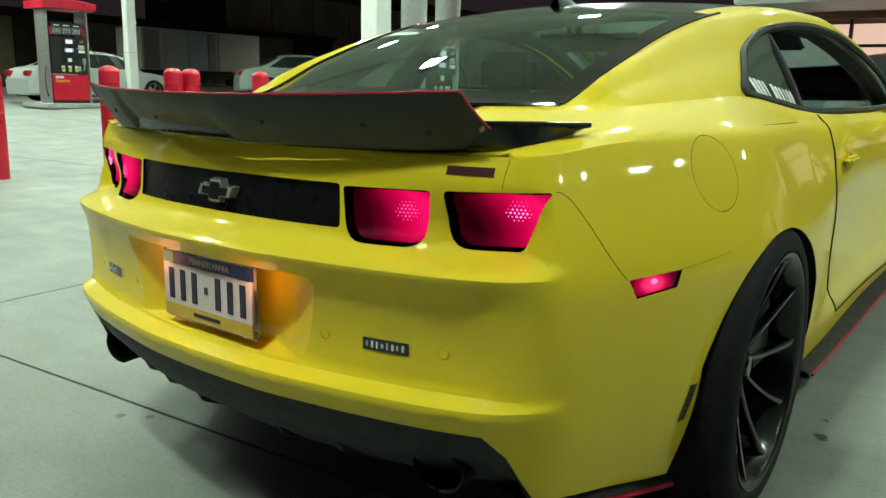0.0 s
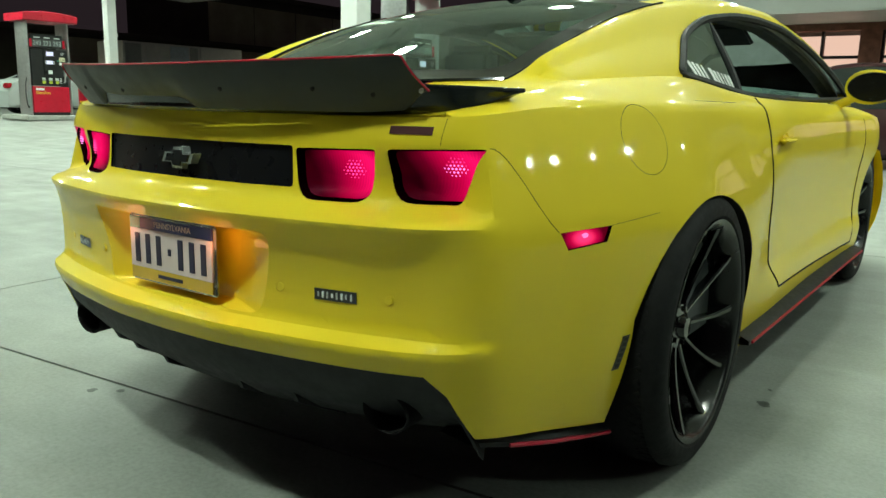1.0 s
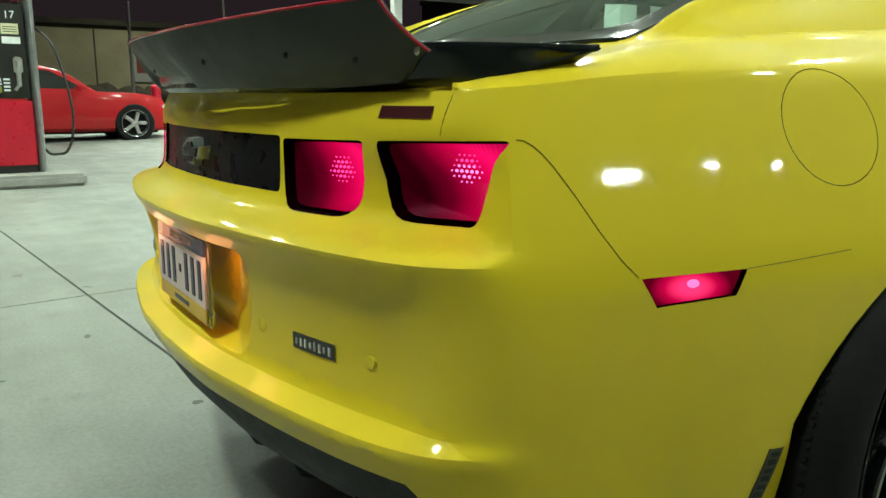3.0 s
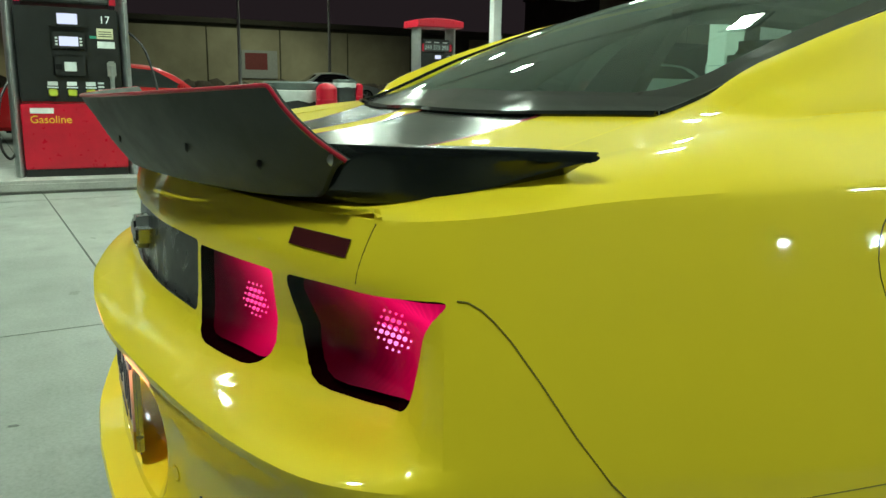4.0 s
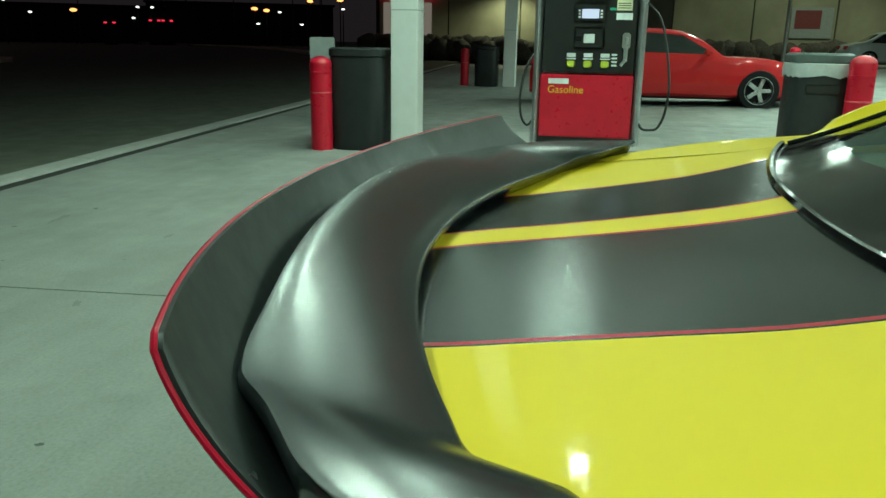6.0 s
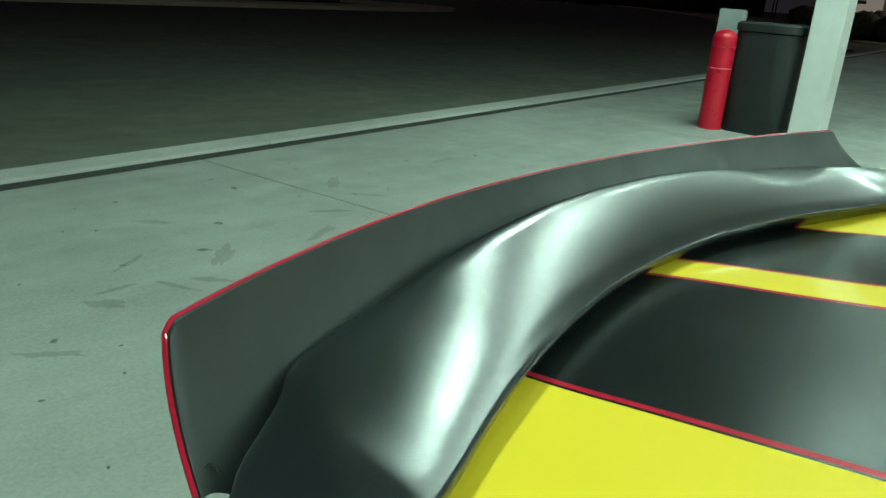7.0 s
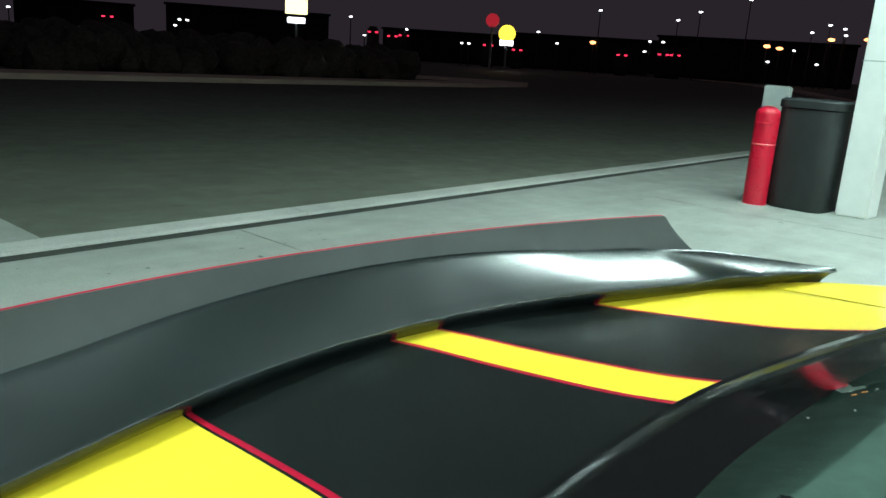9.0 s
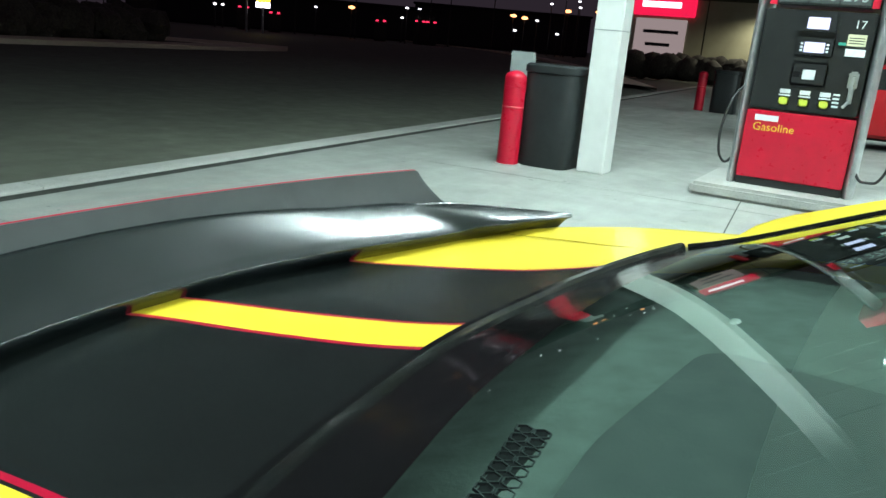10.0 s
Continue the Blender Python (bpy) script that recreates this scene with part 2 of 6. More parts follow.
def shell(s, z, side=1):
    x, y = plan_x(s), plan_y(s)
    e = 0.012
    tx, ty = plan_x(min(s + e, LEN)) - plan_x(max(s - e, 0)), plan_y(min(s + e, LEN)) - plan_y(max(s - e, 0))
    if s < e:
        tx, ty = 1, 0
    n = math.hypot(tx, ty)
    nx, ny = -ty / n, tx / n
    k = smooth(0.69, 0.72, z) * (1 - smooth(0.80, 0.86, z))
    w = 1 - smooth(0.60 + 0.13 * k, 0.86 - 0.03 * k, s)
    q = smooth(1.40, 1.90, y)
    d = w * in_rear(z) + (1 - w) * ((1 - q) * in_quart(z) + q * in_door(z))
    d += 0.030 * smooth(0.42, 0.68, s) * (1 - smooth(0.755, 0.82, s)) * smooth(0.705, 0.735, z) * (1 - smooth(0.77, 0.85, z))
    if y > 3.9:
        d += 0.10 * max(0, z - 0.6)
    return Vector((side * (x + nx * d), y + ny * d, z))


S_COLS = sorted(set([i * 0.0215 for i in range(int(2.3 / 0.0215))] + list(np.linspace(2.3, LEN, 70))))
ROWS = [0.19, 0.24, 0.28, 0.32, 0.36, 0.39, 0.41, 0.425, 0.436, 0.446, 0.456, 0.465, 0.472, 0.48, 0.49, 0.505, 0.525, 0.55, 0.58, 0.61, 0.64, 0.665, 0.682, 0.694, 0.703, 0.711, 0.72, 0.729, 0.738, 0.75, 0.765, 0.79, 0.815]


def column(s, side):
    top = z_top(plan_y(s))
    up = [0.815 + (top - 0.815) * k for k in (0.18, 0.36, 0.52, 0.66, 0.78, 0.88, 0.95, 1.0)] if top > 0.82 else [top]
    return [shell(s, z, side) for z in [r for r in ROWS if r < top - 0.01] + up]


def column_n(s, side, n=41):
    c = column(s, side)
    return c + [c[-1]] * (n - len(c))


shell_bm = bmesh.new()
cols = [column_n(s, -1) for s in reversed(S_COLS[1:])] + [column_n(s, 1) for s in S_COLS]
grid(shell_bm, cols)
bmesh.ops.remove_doubles(shell_bm, verts=shell_bm.verts, dist=1e-5)

# the upper body: edges along the car
TOP = {s: shell(s, z_top(plan_y(s))) for s in S_COLS}
s1x = spline([0.32, 0.48, 0.72, 1.0, 1.3, 1.6, 1.8, 2.0, 2.4, 2.8, 3.05, 3.4, 3.7, 4.2, 4.85], [0.64, 0.64, 0.63, 0.695, 0.740, 0.800, 0.825, 0.838, 0.848, 0.852, 0.855, 0.855, 0.84, 0.72, 0.5])
s1z = spline([0.32, 0.48, 0.72, 1.0, 1.3, 1.6, 1.8, 2.0, 2.4, 2.8, 3.05, 3.4, 3.7, 4.2, 4.85], [0.917, 0.945, 0.985, 1.008, 1.022, 0.985, 0.966, 0.961, 0.962, 0.965, 0.966, 0.963, 0.950, 0.885, 0.73])
s2x = spline([0.26, 0.32, 0.5, 0.72, 1.0, 1.3, 1.6, 1.8, 2.0, 2.4, 2.75, 3.05, 3.38, 3.62, 3.85, 4.2, 4.85], [0.64, 0.638, 0.575, 0.511, 0.528, 0.540, 0.575, 0.615, 0.645, 0.675, 0.705, 0.745, 0.787, 0.815, 0.78, 0.55, 0.35])
s2z = spline([0.26, 0.32, 0.5, 0.72, 1.0, 1.3, 1.6, 1.8, 2.0, 2.4, 2.75, 3.05, 3.38, 3.62, 3.85, 4.2, 4.85], [0.907, 0.916, 0.947, 0.989, 1.097, 1.195, 1.266, 1.296, 1.312, 1.317, 1.280, 1.212, 1.112, 1.012, 0.955, 0.89, 0.74])
zc = spline([0.12, 0.25, 0.45, 0.637, 0.80, 1.0, 1.3, 1.6, 2.0, 2.4, 2.75, 3.1, 3.42, 3.66, 3.85, 4.2, 4.85], [0.902, 0.918, 0.947, 0.984, 1.050, 1.130, 1.238, 1.306, 1.352, 1.360, 1.315, 1.212, 1.095, 1.000, 0.972, 0.90, 0.74])


def crown(x, y):
    """The height of the top between the side edges."""
    u = min(1, abs(x) / s2x(y))
    g = (math.sqrt(u * u + 0.01) - 0.1) / (math.sqrt(1.01) - 0.1)
    k = smooth(0.52, 0.86, y)
    dip = 0.0065 * math.exp(-((abs(x) - 0.31) / 0.19) ** 2) * smooth(0.20, 0.34, y) * (1 - smooth(0.54, 0.68, y))
    return s2z(y) + (zc(y) - s2z(y)) * (k * (1 - u * u) + (1 - k) * (1 - g) ** 1.6) - dip


side_cols = [s for s in S_COLS if plan_y(s) > 4 or (TOP[s].x > 0.636 and 0.2 < plan_y(s) and (plan_y(s) > 1 or TOP[s].y > 0.30))]
for sd in (-1, 1):
    rows = []
    for s in side_cols:
        t = TOP[s]
        y = t.y
        a, b = Vector((s1x(y), y, s1z(y))), Vector((s2x(y), y, s2z(y)))
        if y > 4:
            a.x, b.x = min(a.x, t.x), min(b.x, t.x * 0.97)
        row = []
        for k in range(9):
            v = k / 8
            p = t.lerp(a, v)
            p.z += 0.012 * 4 * v * (1 - v) * (1 if y < 3.1 else 0.5) * smooth(0.30, 0.62, y)
            row.append(p)
        for k in range(1, 17):
            v = k / 16
            p = a.lerp(b, v)
            bow = 0.02 * 4 * v * (1 - v) if y > 0.8 else 0
            p.x += bow * 0.7
            p.z += bow * 0.5 + 0.020 * smooth(0.50, 0.82, v) * (1 - smooth(0.86, 1.0, v)) * smooth(0.74, 0.86, y) * (1 - smooth(3.3, 3.6, y))
            row.append(p)
        rows.append([Vector((sd * p.x, p.y, p.z)) for p in row])
    grid(shell_bm, rows)
bmesh.ops.remove_doubles(shell_bm, verts=shell_bm.verts, dist=1e-5)

# ledge under the lid's rear edge
rim = sorted((s for s in S_COLS if plan_y(s) < 0.6 and TOP[s].x < 0.642), key=lambda s: s)
for sd in (-1, 1):
    grid(shell_bm, [[Vector((sd * TOP[s].x, TOP[s].y, TOP[s].z)), Vector((sd * TOP[s].x, TOP[s].y + 0.04, TOP[s].z - 0.004))] for s in rim])
bmesh.ops.remove_doubles(shell_bm, verts=shell_bm.verts, dist=1e-5)

# wheel arches, lower rear opening, plate recess, lamps, windows
YR, YF, ZH = 1.069, 3.921, 0.367


def arch(yh, angles):
    out = []
    for a in angles:
        z = ZH + 0.008 + 0.348 * math.sin(a)
        reach = 0.402 if math.cos(a) > 0 else 0.334
        out.append((yh - 0.024 + reach * math.cos(a) - (0.14 * max(0, 0.62 - z) if math.cos(a) < 0 else 0), z))
    return out


for yh in (YR, YF):
    arc = arch(yh, np.linspace(-0.45, math.pi + 0.45, 40))
    arc += [(arc[-1][0] - 0.004, 0.15), (arc[0][0] + 0.002, 0.15)]
    bmesh.ops.delete(shell_bm, geom=cut(shell_bm, arc, (1, 2), lambda c: abs(c.x) > 0.6 and c.z < 0.9), context="FACES")


def flank_x(y, z):
    """The shell's half width at that length and height, along the side."""
    lo, hi = 0.45, LEN * 0.9
    for _ in range(40):
        mid = (lo + hi) / 2
        lo, hi = (mid, hi) if shell(mid, z).y < y else (lo, mid)
    return shell(lo, z).x


for sd in (1, -1):
    bmesh.ops.delete(shell_bm, geom=cut(shell_bm, [(0.20, 0.10), (0.20, 0.290), (0.371, 0.265), (0.76, 0.206), (0.80, 0.10)], (1, 2), lambda c: c.x * sd > 0.55 and c.y < 0.86 and c.z < 0.34), context="FACES")
LOWER = [(-0.745, 0.18), (-0.720, 0.266), (-0.688, 0.372), (-0.655, 0.414), (0.655, 0.414), (0.688, 0.372), (0.720, 0.266), (0.745, 0.18)]
bmesh.ops.delete(shell_bm, geom=cut(shell_bm, LOWER, (0, 2), lambda c: c.y < 0.6), context="FACES")


def rounded(pts, r, n=5):
    out = []
    for i, p in enumerate(pts):
        a, b, c = Vector(pts[i - 1]), Vector(p), Vector(pts[(i + 1) % len(pts)])
        k = r[i] if isinstance(r, (list, tuple)) else r
        d1, d2 = (a - b).normalized() * k, (c - b).normalized() * k
        for j in range(n + 1):
            t = j / n
            out.append(tuple((1 - t) ** 2 * (b + d1) + 2 * t * (1 - t) * b + t * t * (b + d2)))
    return out


LAMP_IN = rounded([(0.334, 0.838), (0.512, 0.842), (0.500, 0.736), (0.345, 0.736)], [0.008, 0.008, 0.030, 0.045])
LAMP_OUT = rounded([(0.536, 0.843), (0.712, 0.849), (0.668, 0.738), (0.542, 0.738)], [0.008, 0.008, 0.014, 0.045])
lamp_faces = {}
for sd in (1, -1):
    for nm, out in (("in", LAMP_IN), ("out", LAMP_OUT)):
        f = cut(shell_bm, [(sd * x, z) for x, z in out], (0, 2), lambda c: c.y < 0.6 and 0.68 < c.z < 0.9)
        lamp_faces[nm, sd] = take(shell_bm, f)
PANEL = rounded([(-0.326, 0.842), (0.326, 0.842), (0.330, 0.757), (-0.330, 0.757)], 0.008)
panel_bm = take(shell_bm, cut(shell_bm, PANEL, (0, 2), lambda c: c.y < 0.6 and 0.70 < c.z < 0.9))
RECESS = rounded([(-0.325, 0.668), (0.305, 0.668), (0.262, 0.486), (-0.282, 0.486)], 0.03)
RECESS = [(0.5 * (x + 0.01) / 0.5, z) for x, z in RECESS]
recess_bm = take(shell_bm, cut(shell_bm, RECESS, (0, 2), lambda c: c.y < 0.4 and 0.44 < c.z < 0.70))
SIDE_WIN = rounded([(1.318, 1.028), (1.515, 1.155), (1.70, 1.222), (1.92, 1.252), (2.16, 1.264), (2.50, 1.256), (2.86, 1.203), (3.22, 1.115), (3.56, 1.000), (2.60, 0.979), (1.72, 0.979)], [0.03, 0.06, 0.08, 0.08, 0.1, 0.12, 0.12, 0.1, 0.02, 0.1, 0.10])
win_bm = {sd: take(shell_bm, cut(shell_bm, SIDE_WIN, (1, 2), lambda c: c.x * sd > 0.5 and c.z > 0.955 and 1.2 < c.y < 3.65)) for sd in (1, -1)}
DOOR = [(1.70, 0.985), (1.66, 0.90), (1.645, 0.80), (1.66, 0.70), (1.70, 0.555), (1.73, 0.45), (1.80, 0.40), (1.90, 0.335), (3.36, 0.30), (3.42, 0.6), (3.40, 0.960)]
MARK = [(0.478, 0.682), (0.617, 0.688), (0.600, 0.655), (0.497, 0.645)]
FUEL = [(0.785 + 0.078 * math.cos(a), 0.863 + 0.078 * math.sin(a)) for a in np.linspace(0, 2 * math.pi, 33)[:-1]]
mark_bm, fuel_bm = {}, None
for sd in (1, -1):
    mark_bm[sd] = take(shell_bm, cut(shell_bm, MARK, (1, 2), lambda c: c.x * sd > 0.5 and 0.6 < c.z < 0.72))
fuel_bm = take(shell_bm, cut(shell_bm, FUEL, (1, 2), lambda c: c.x > 0.5 and 0.75 < c.z < 0.96))

from mathutils.bvhtree import BVHTree

tree = BVHTree.FromBMesh(shell_bm)


def on_side(y, z, lift=0.0, sd=1):
    """The point of the shell's side at that length and height."""
    h = tree.ray_cast(Vector((sd * 2, y, z)), Vector((-sd, 0, 0)))
    return h[0] + Vector((sd * lift, 0, 0)) if h[0] else Vector((sd * 0.93, y, z))


def on_rear(x, z, lift=0.0):
    h = tree.ray_cast(Vector((x, -1, z)), Vector((0, 1, 0)))
    return h[0] + Vector((0, -lift, 0)) if h[0] and h[0].y < 0.8 else Vector((x, 0.2, z))


def rim_wall(bm_from, depth, shrink=1.0):
    """Walls that run from a cut patch's border inwards."""
    out = bmesh.new()
    for e in bm_from.edges:
        if e.is_boundary:
            a, b = (v.co.copy() for v in e.verts)
            d = Vector((0, depth, 0)) if isinstance(depth, (int, float)) else Vector(depth)
            out.faces.new([out.verts.new(p) for p in (a, b, b + d, a + d)])
    bmesh.ops.remove_doubles(out, verts=out.verts, dist=1e-5)
    return out


def shifted(bm_from, d, scale=1.0):
    out = bm_from.copy()
    c = sum((v.co for v in out.verts), Vector()) / len(out.verts)
    for v in out.verts:
        v.co = c + (v.co - c) * scale + Vector(d)
    return out


door_bm = {sd: take(shell_bm, cut(shell_bm, DOOR, (1, 2), lambda c: c.x * sd > 0.5 and 0.25 < c.z < 1.05 and 1.5 < c.y < 3.6)) for sd in (1, -1)}
part("body", shell_bm, YELLOW, car, angle=28)

# centre panels of the top: deck lid, rear glass, roof, windscreen, bonnet
XS_REAR = [-0.638, -0.60, -0.54, -0.46, -0.40, -0.350, -0.342, -0.26, -0.17, -0.10, -0.062, -0.0545, -0.020, 0.0165, 0.024, 0.10, 0.17, 0.24, 0.302, 0.309, 0.3125, 0.38, 0.46, 0.54, 0.60, 0.638]
XS_GLASS = [-0.511, -0.495, -0.475, -0.445, -0.41, -0.378, -0.370, -0.28, -0.18, -0.11, -0.066, -0.0585, -0.022, 0.0175, 0.025, 0.11, 0.18, 0.26, 0.328, 0.335, 0.3385, 0.385, 0.43, 0.47, 0.495, 0.511]
STRIPE = [0, 0, 0, 0, 0, 1, 2, 2, 2, 2, 1, 0, 0, 1, 2, 2, 2, 2, 1, 2, 0, 0, 0, 0, 0]
glass_base = lambda x: 0.642 + 0.33 * x * x
_edge = sorted((TOP[s].x, TOP[s].y, TOP[s].z) for s in S_COLS if plan_y(s) < 0.5)
deck_rear = lambda x: float(np.interp(x, [e[0] for e in _edge], [e[1] for e in _edge]))
deck_rear_z = lambda x: float(np.interp(x, [e[0] for e in _edge], [e[2] for e in _edge]))


def lid_rows():
    rows = []
    y_end = deck_rear(0.638)
    for k in range(17):
        v = k / 16
        ye = y_end + (glass_base(0.511) - y_end) * v
        outer = Vector((s2x(ye) + 0.008, ye, s2z(ye) - 0.0035))
        row = [Vector((-outer.x, outer.y, outer.z))]
        for a, b in zip(XS_REAR, XS_GLASS):
            y0 = deck_rear(abs(a))
            y = y0 + (glass_base(b) - y0) * v
            edge = abs(a) > 0.63
            x = math.copysign(s2x(y), a) if edge else a + (b - a) * v ** (3 if abs(a) < 0.36 else 1.6 if abs(a) < 0.5 else 1.1)
            z = crown(x, y)
            if not edge:
                z += (deck_rear_z(abs(a)) - crown(a, y0)) * max(0, 1 - 3 * v) ** 2
            row.append(Vector((x, y, z)))
        row.append(outer)
        rows.append(row)
    return rows


bm = bmesh.new()
cells = [0] + STRIPE + [0]
rows = lid_rows()
grid(bm, rows, lambda i, j: cells[j])
part("deck_lid", bm, [YELLOW, RED_TRIM, SATIN], car, "yellow deck lid with satin black stripes edged in red")

US = [k / 16 for k in range(-16, 17)]


def band(y0, y1, n, lift=0.0, shrink=1.0):
    rows = []
    for k in range(n + 1):
        row = []
        for u in US:
            a, b = y0(u), y1(u)
            y = a + (b - a) * k / n
            x = u * s2x(y) * shrink
            row.append(Vector((x, y, crown(x, y) + lift)))
        rows.append(row)
    return rows


base_u = lambda u: glass_base(u * 0.511)
top_u = lambda u: 1.60 - 0.05 * u * u
bm = bmesh.new()
grid(bm, band(base_u, top_u, 24))
glass_out = take(bm, cut(bm, rounded([(-0.455, 0.785), (-0.15, 0.738), (0.15, 0.738), (0.455, 0.785), (0.488, 1.46), (0.2, 1.535), (-0.2, 1.535), (-0.488, 1.46)], [0.08, 0.05, 0.05, 0.08, 0.06, 0.1, 0.1, 0.06]), (0, 1), lambda c: True))
part("rear_window_border", bm, FRIT, car, "gloss black border of the rear window")
g = part("rear_window", glass_out, TINT, car, "green tinted rear window")
g.visible_shadow = False
bm = bmesh.new()
grid(bm, band(top_u, lambda u: 2.46, 12), lambda i, j: 0 if j in (0, 1, 30, 31) else 1)
part("roof", bm, [YELLOW, SATIN], car, "black wrapped roof with yellow edges")
bm = bmesh.new()
grid(bm, band(lambda u: 2.46, lambda u: 3.68 - 0.10 * u * u, 14))
g = part("windscreen", bm, TINT, car, "windscreen")
g.visible_shadow = False
bm = bmesh.new()
grid(bm, band(lambda u: 3.68 - 0.10 * u * u, lambda u: 4.80 - 0.14 * u * u, 16), lambda i, j: 2 if (j in range(7, 15) or j in range(17, 25)) else 0)
part("bonnet", bm, [YELLOW, RED_TRIM, SATIN], car, "yellow bonnet with black stripes")
for sd in (1, -1):
    bm = bmesh.new()
    edge = [Vector((sd * (s2x(y) - 0.0005), y, s2z(y) + 0.001)) for y in np.linspace(0.735, 1.58, 30)]
    tube(bm, edge, 0.0042, 6)
    part("window_seal", bm, FRIT, car)
bm = bmesh.new()
tube(bm, [Vector((u * 0.511, base_u(u) - 0.002, crown(u * 0.511, base_u(u)) + 0.001)) for u in US], 0.006, 6)
part("window_seal", bm, FRIT, car)

# ---- the yellow car: parts ----
LED = glow("tail_led", (1.0, 0.22, 0.68), 1.8)
BULB = glow("marker_bulb", (1.0, 0.42, 0.60), 3.0)
LENS = glass_mat("red_lens", (0.95, 0.20, 0.38), 1.3, 0.04, 0.02)
HOUSING = plain("lamp_housing", (0.007, 0.002, 0.003), 0.9, spec=0.0)


def tail_glow(name, sd):
    """A ribbed red bowl; its falloff from the outer side is painted into the glow."""
    m, t, b = nt(name)
    tc = t.nodes.new("ShaderNodeTexCoord")
    mp = t.nodes.new("ShaderNodeMapping")
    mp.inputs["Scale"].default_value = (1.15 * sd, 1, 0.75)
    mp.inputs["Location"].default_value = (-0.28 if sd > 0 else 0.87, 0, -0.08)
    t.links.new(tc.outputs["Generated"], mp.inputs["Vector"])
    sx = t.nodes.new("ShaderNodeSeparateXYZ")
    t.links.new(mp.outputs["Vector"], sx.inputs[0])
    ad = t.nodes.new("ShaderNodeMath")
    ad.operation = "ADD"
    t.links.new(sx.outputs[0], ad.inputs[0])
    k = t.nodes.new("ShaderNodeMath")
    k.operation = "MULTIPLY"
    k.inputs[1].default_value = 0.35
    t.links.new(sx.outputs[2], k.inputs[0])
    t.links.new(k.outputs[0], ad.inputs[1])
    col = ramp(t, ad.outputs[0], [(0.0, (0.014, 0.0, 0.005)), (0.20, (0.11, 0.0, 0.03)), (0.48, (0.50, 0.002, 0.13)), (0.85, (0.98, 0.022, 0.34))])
    rib = t.nodes.new("ShaderNodeTexWave")
    rib.inputs["Scale"].default_value = 9.0
    rib.inputs["Distortion"].default_value = 0.4
    t.links.new(tc.outputs["Generated"], rib.inputs["Vector"])
    # Darker rim and rib bands, as light would leave them, multiplied into the emission.
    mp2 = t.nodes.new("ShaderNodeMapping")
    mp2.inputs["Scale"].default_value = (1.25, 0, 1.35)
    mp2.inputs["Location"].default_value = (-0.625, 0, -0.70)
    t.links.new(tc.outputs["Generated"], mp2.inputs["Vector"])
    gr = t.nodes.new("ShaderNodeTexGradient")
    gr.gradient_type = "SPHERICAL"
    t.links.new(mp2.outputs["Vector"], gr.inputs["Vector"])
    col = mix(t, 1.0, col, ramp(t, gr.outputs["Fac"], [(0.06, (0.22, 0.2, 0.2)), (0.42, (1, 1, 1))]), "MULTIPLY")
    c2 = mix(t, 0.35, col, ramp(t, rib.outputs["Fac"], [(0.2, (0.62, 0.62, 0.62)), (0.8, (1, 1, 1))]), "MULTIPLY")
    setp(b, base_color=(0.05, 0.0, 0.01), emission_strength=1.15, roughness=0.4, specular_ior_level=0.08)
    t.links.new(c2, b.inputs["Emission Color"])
    return m


def marker_glow():
    m, t, b = nt("marker_glow")
    tc = t.nodes.new("ShaderNodeTexCoord")
    mp = t.nodes.new("ShaderNodeMapping")
    mp.inputs["Scale"].default_value = (0, 2.6, 1.5)
    mp.inputs["Location"].default_value = (0, -1.3, -0.75)
    t.links.new(tc.outputs["Generated"], mp.inputs["Vector"])
    gr = t.nodes.new("ShaderNodeTexGradient")
    gr.gradient_type = "SPHERICAL"
    t.links.new(mp.outputs["Vector"], gr.inputs["Vector"])
    # Brightness around the bulb is painted into the emission, fading outwards.
    c = ramp(t, gr.outputs["Fac"], [(0.0, (0.07, 0.0, 0.016)), (0.35, (0.42, 0.004, 0.11)), (0.75, (1.0, 0.16, 0.40))])
    setp(b, base_color=(0.05, 0.0, 0.01), emission_strength=1.3, roughness=0.5, specular_ior_level=0.08)
    t.links.new(c, b.inputs["Emission Color"])
    return m


MARKER = marker_glow()
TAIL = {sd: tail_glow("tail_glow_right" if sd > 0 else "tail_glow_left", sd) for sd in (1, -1)}
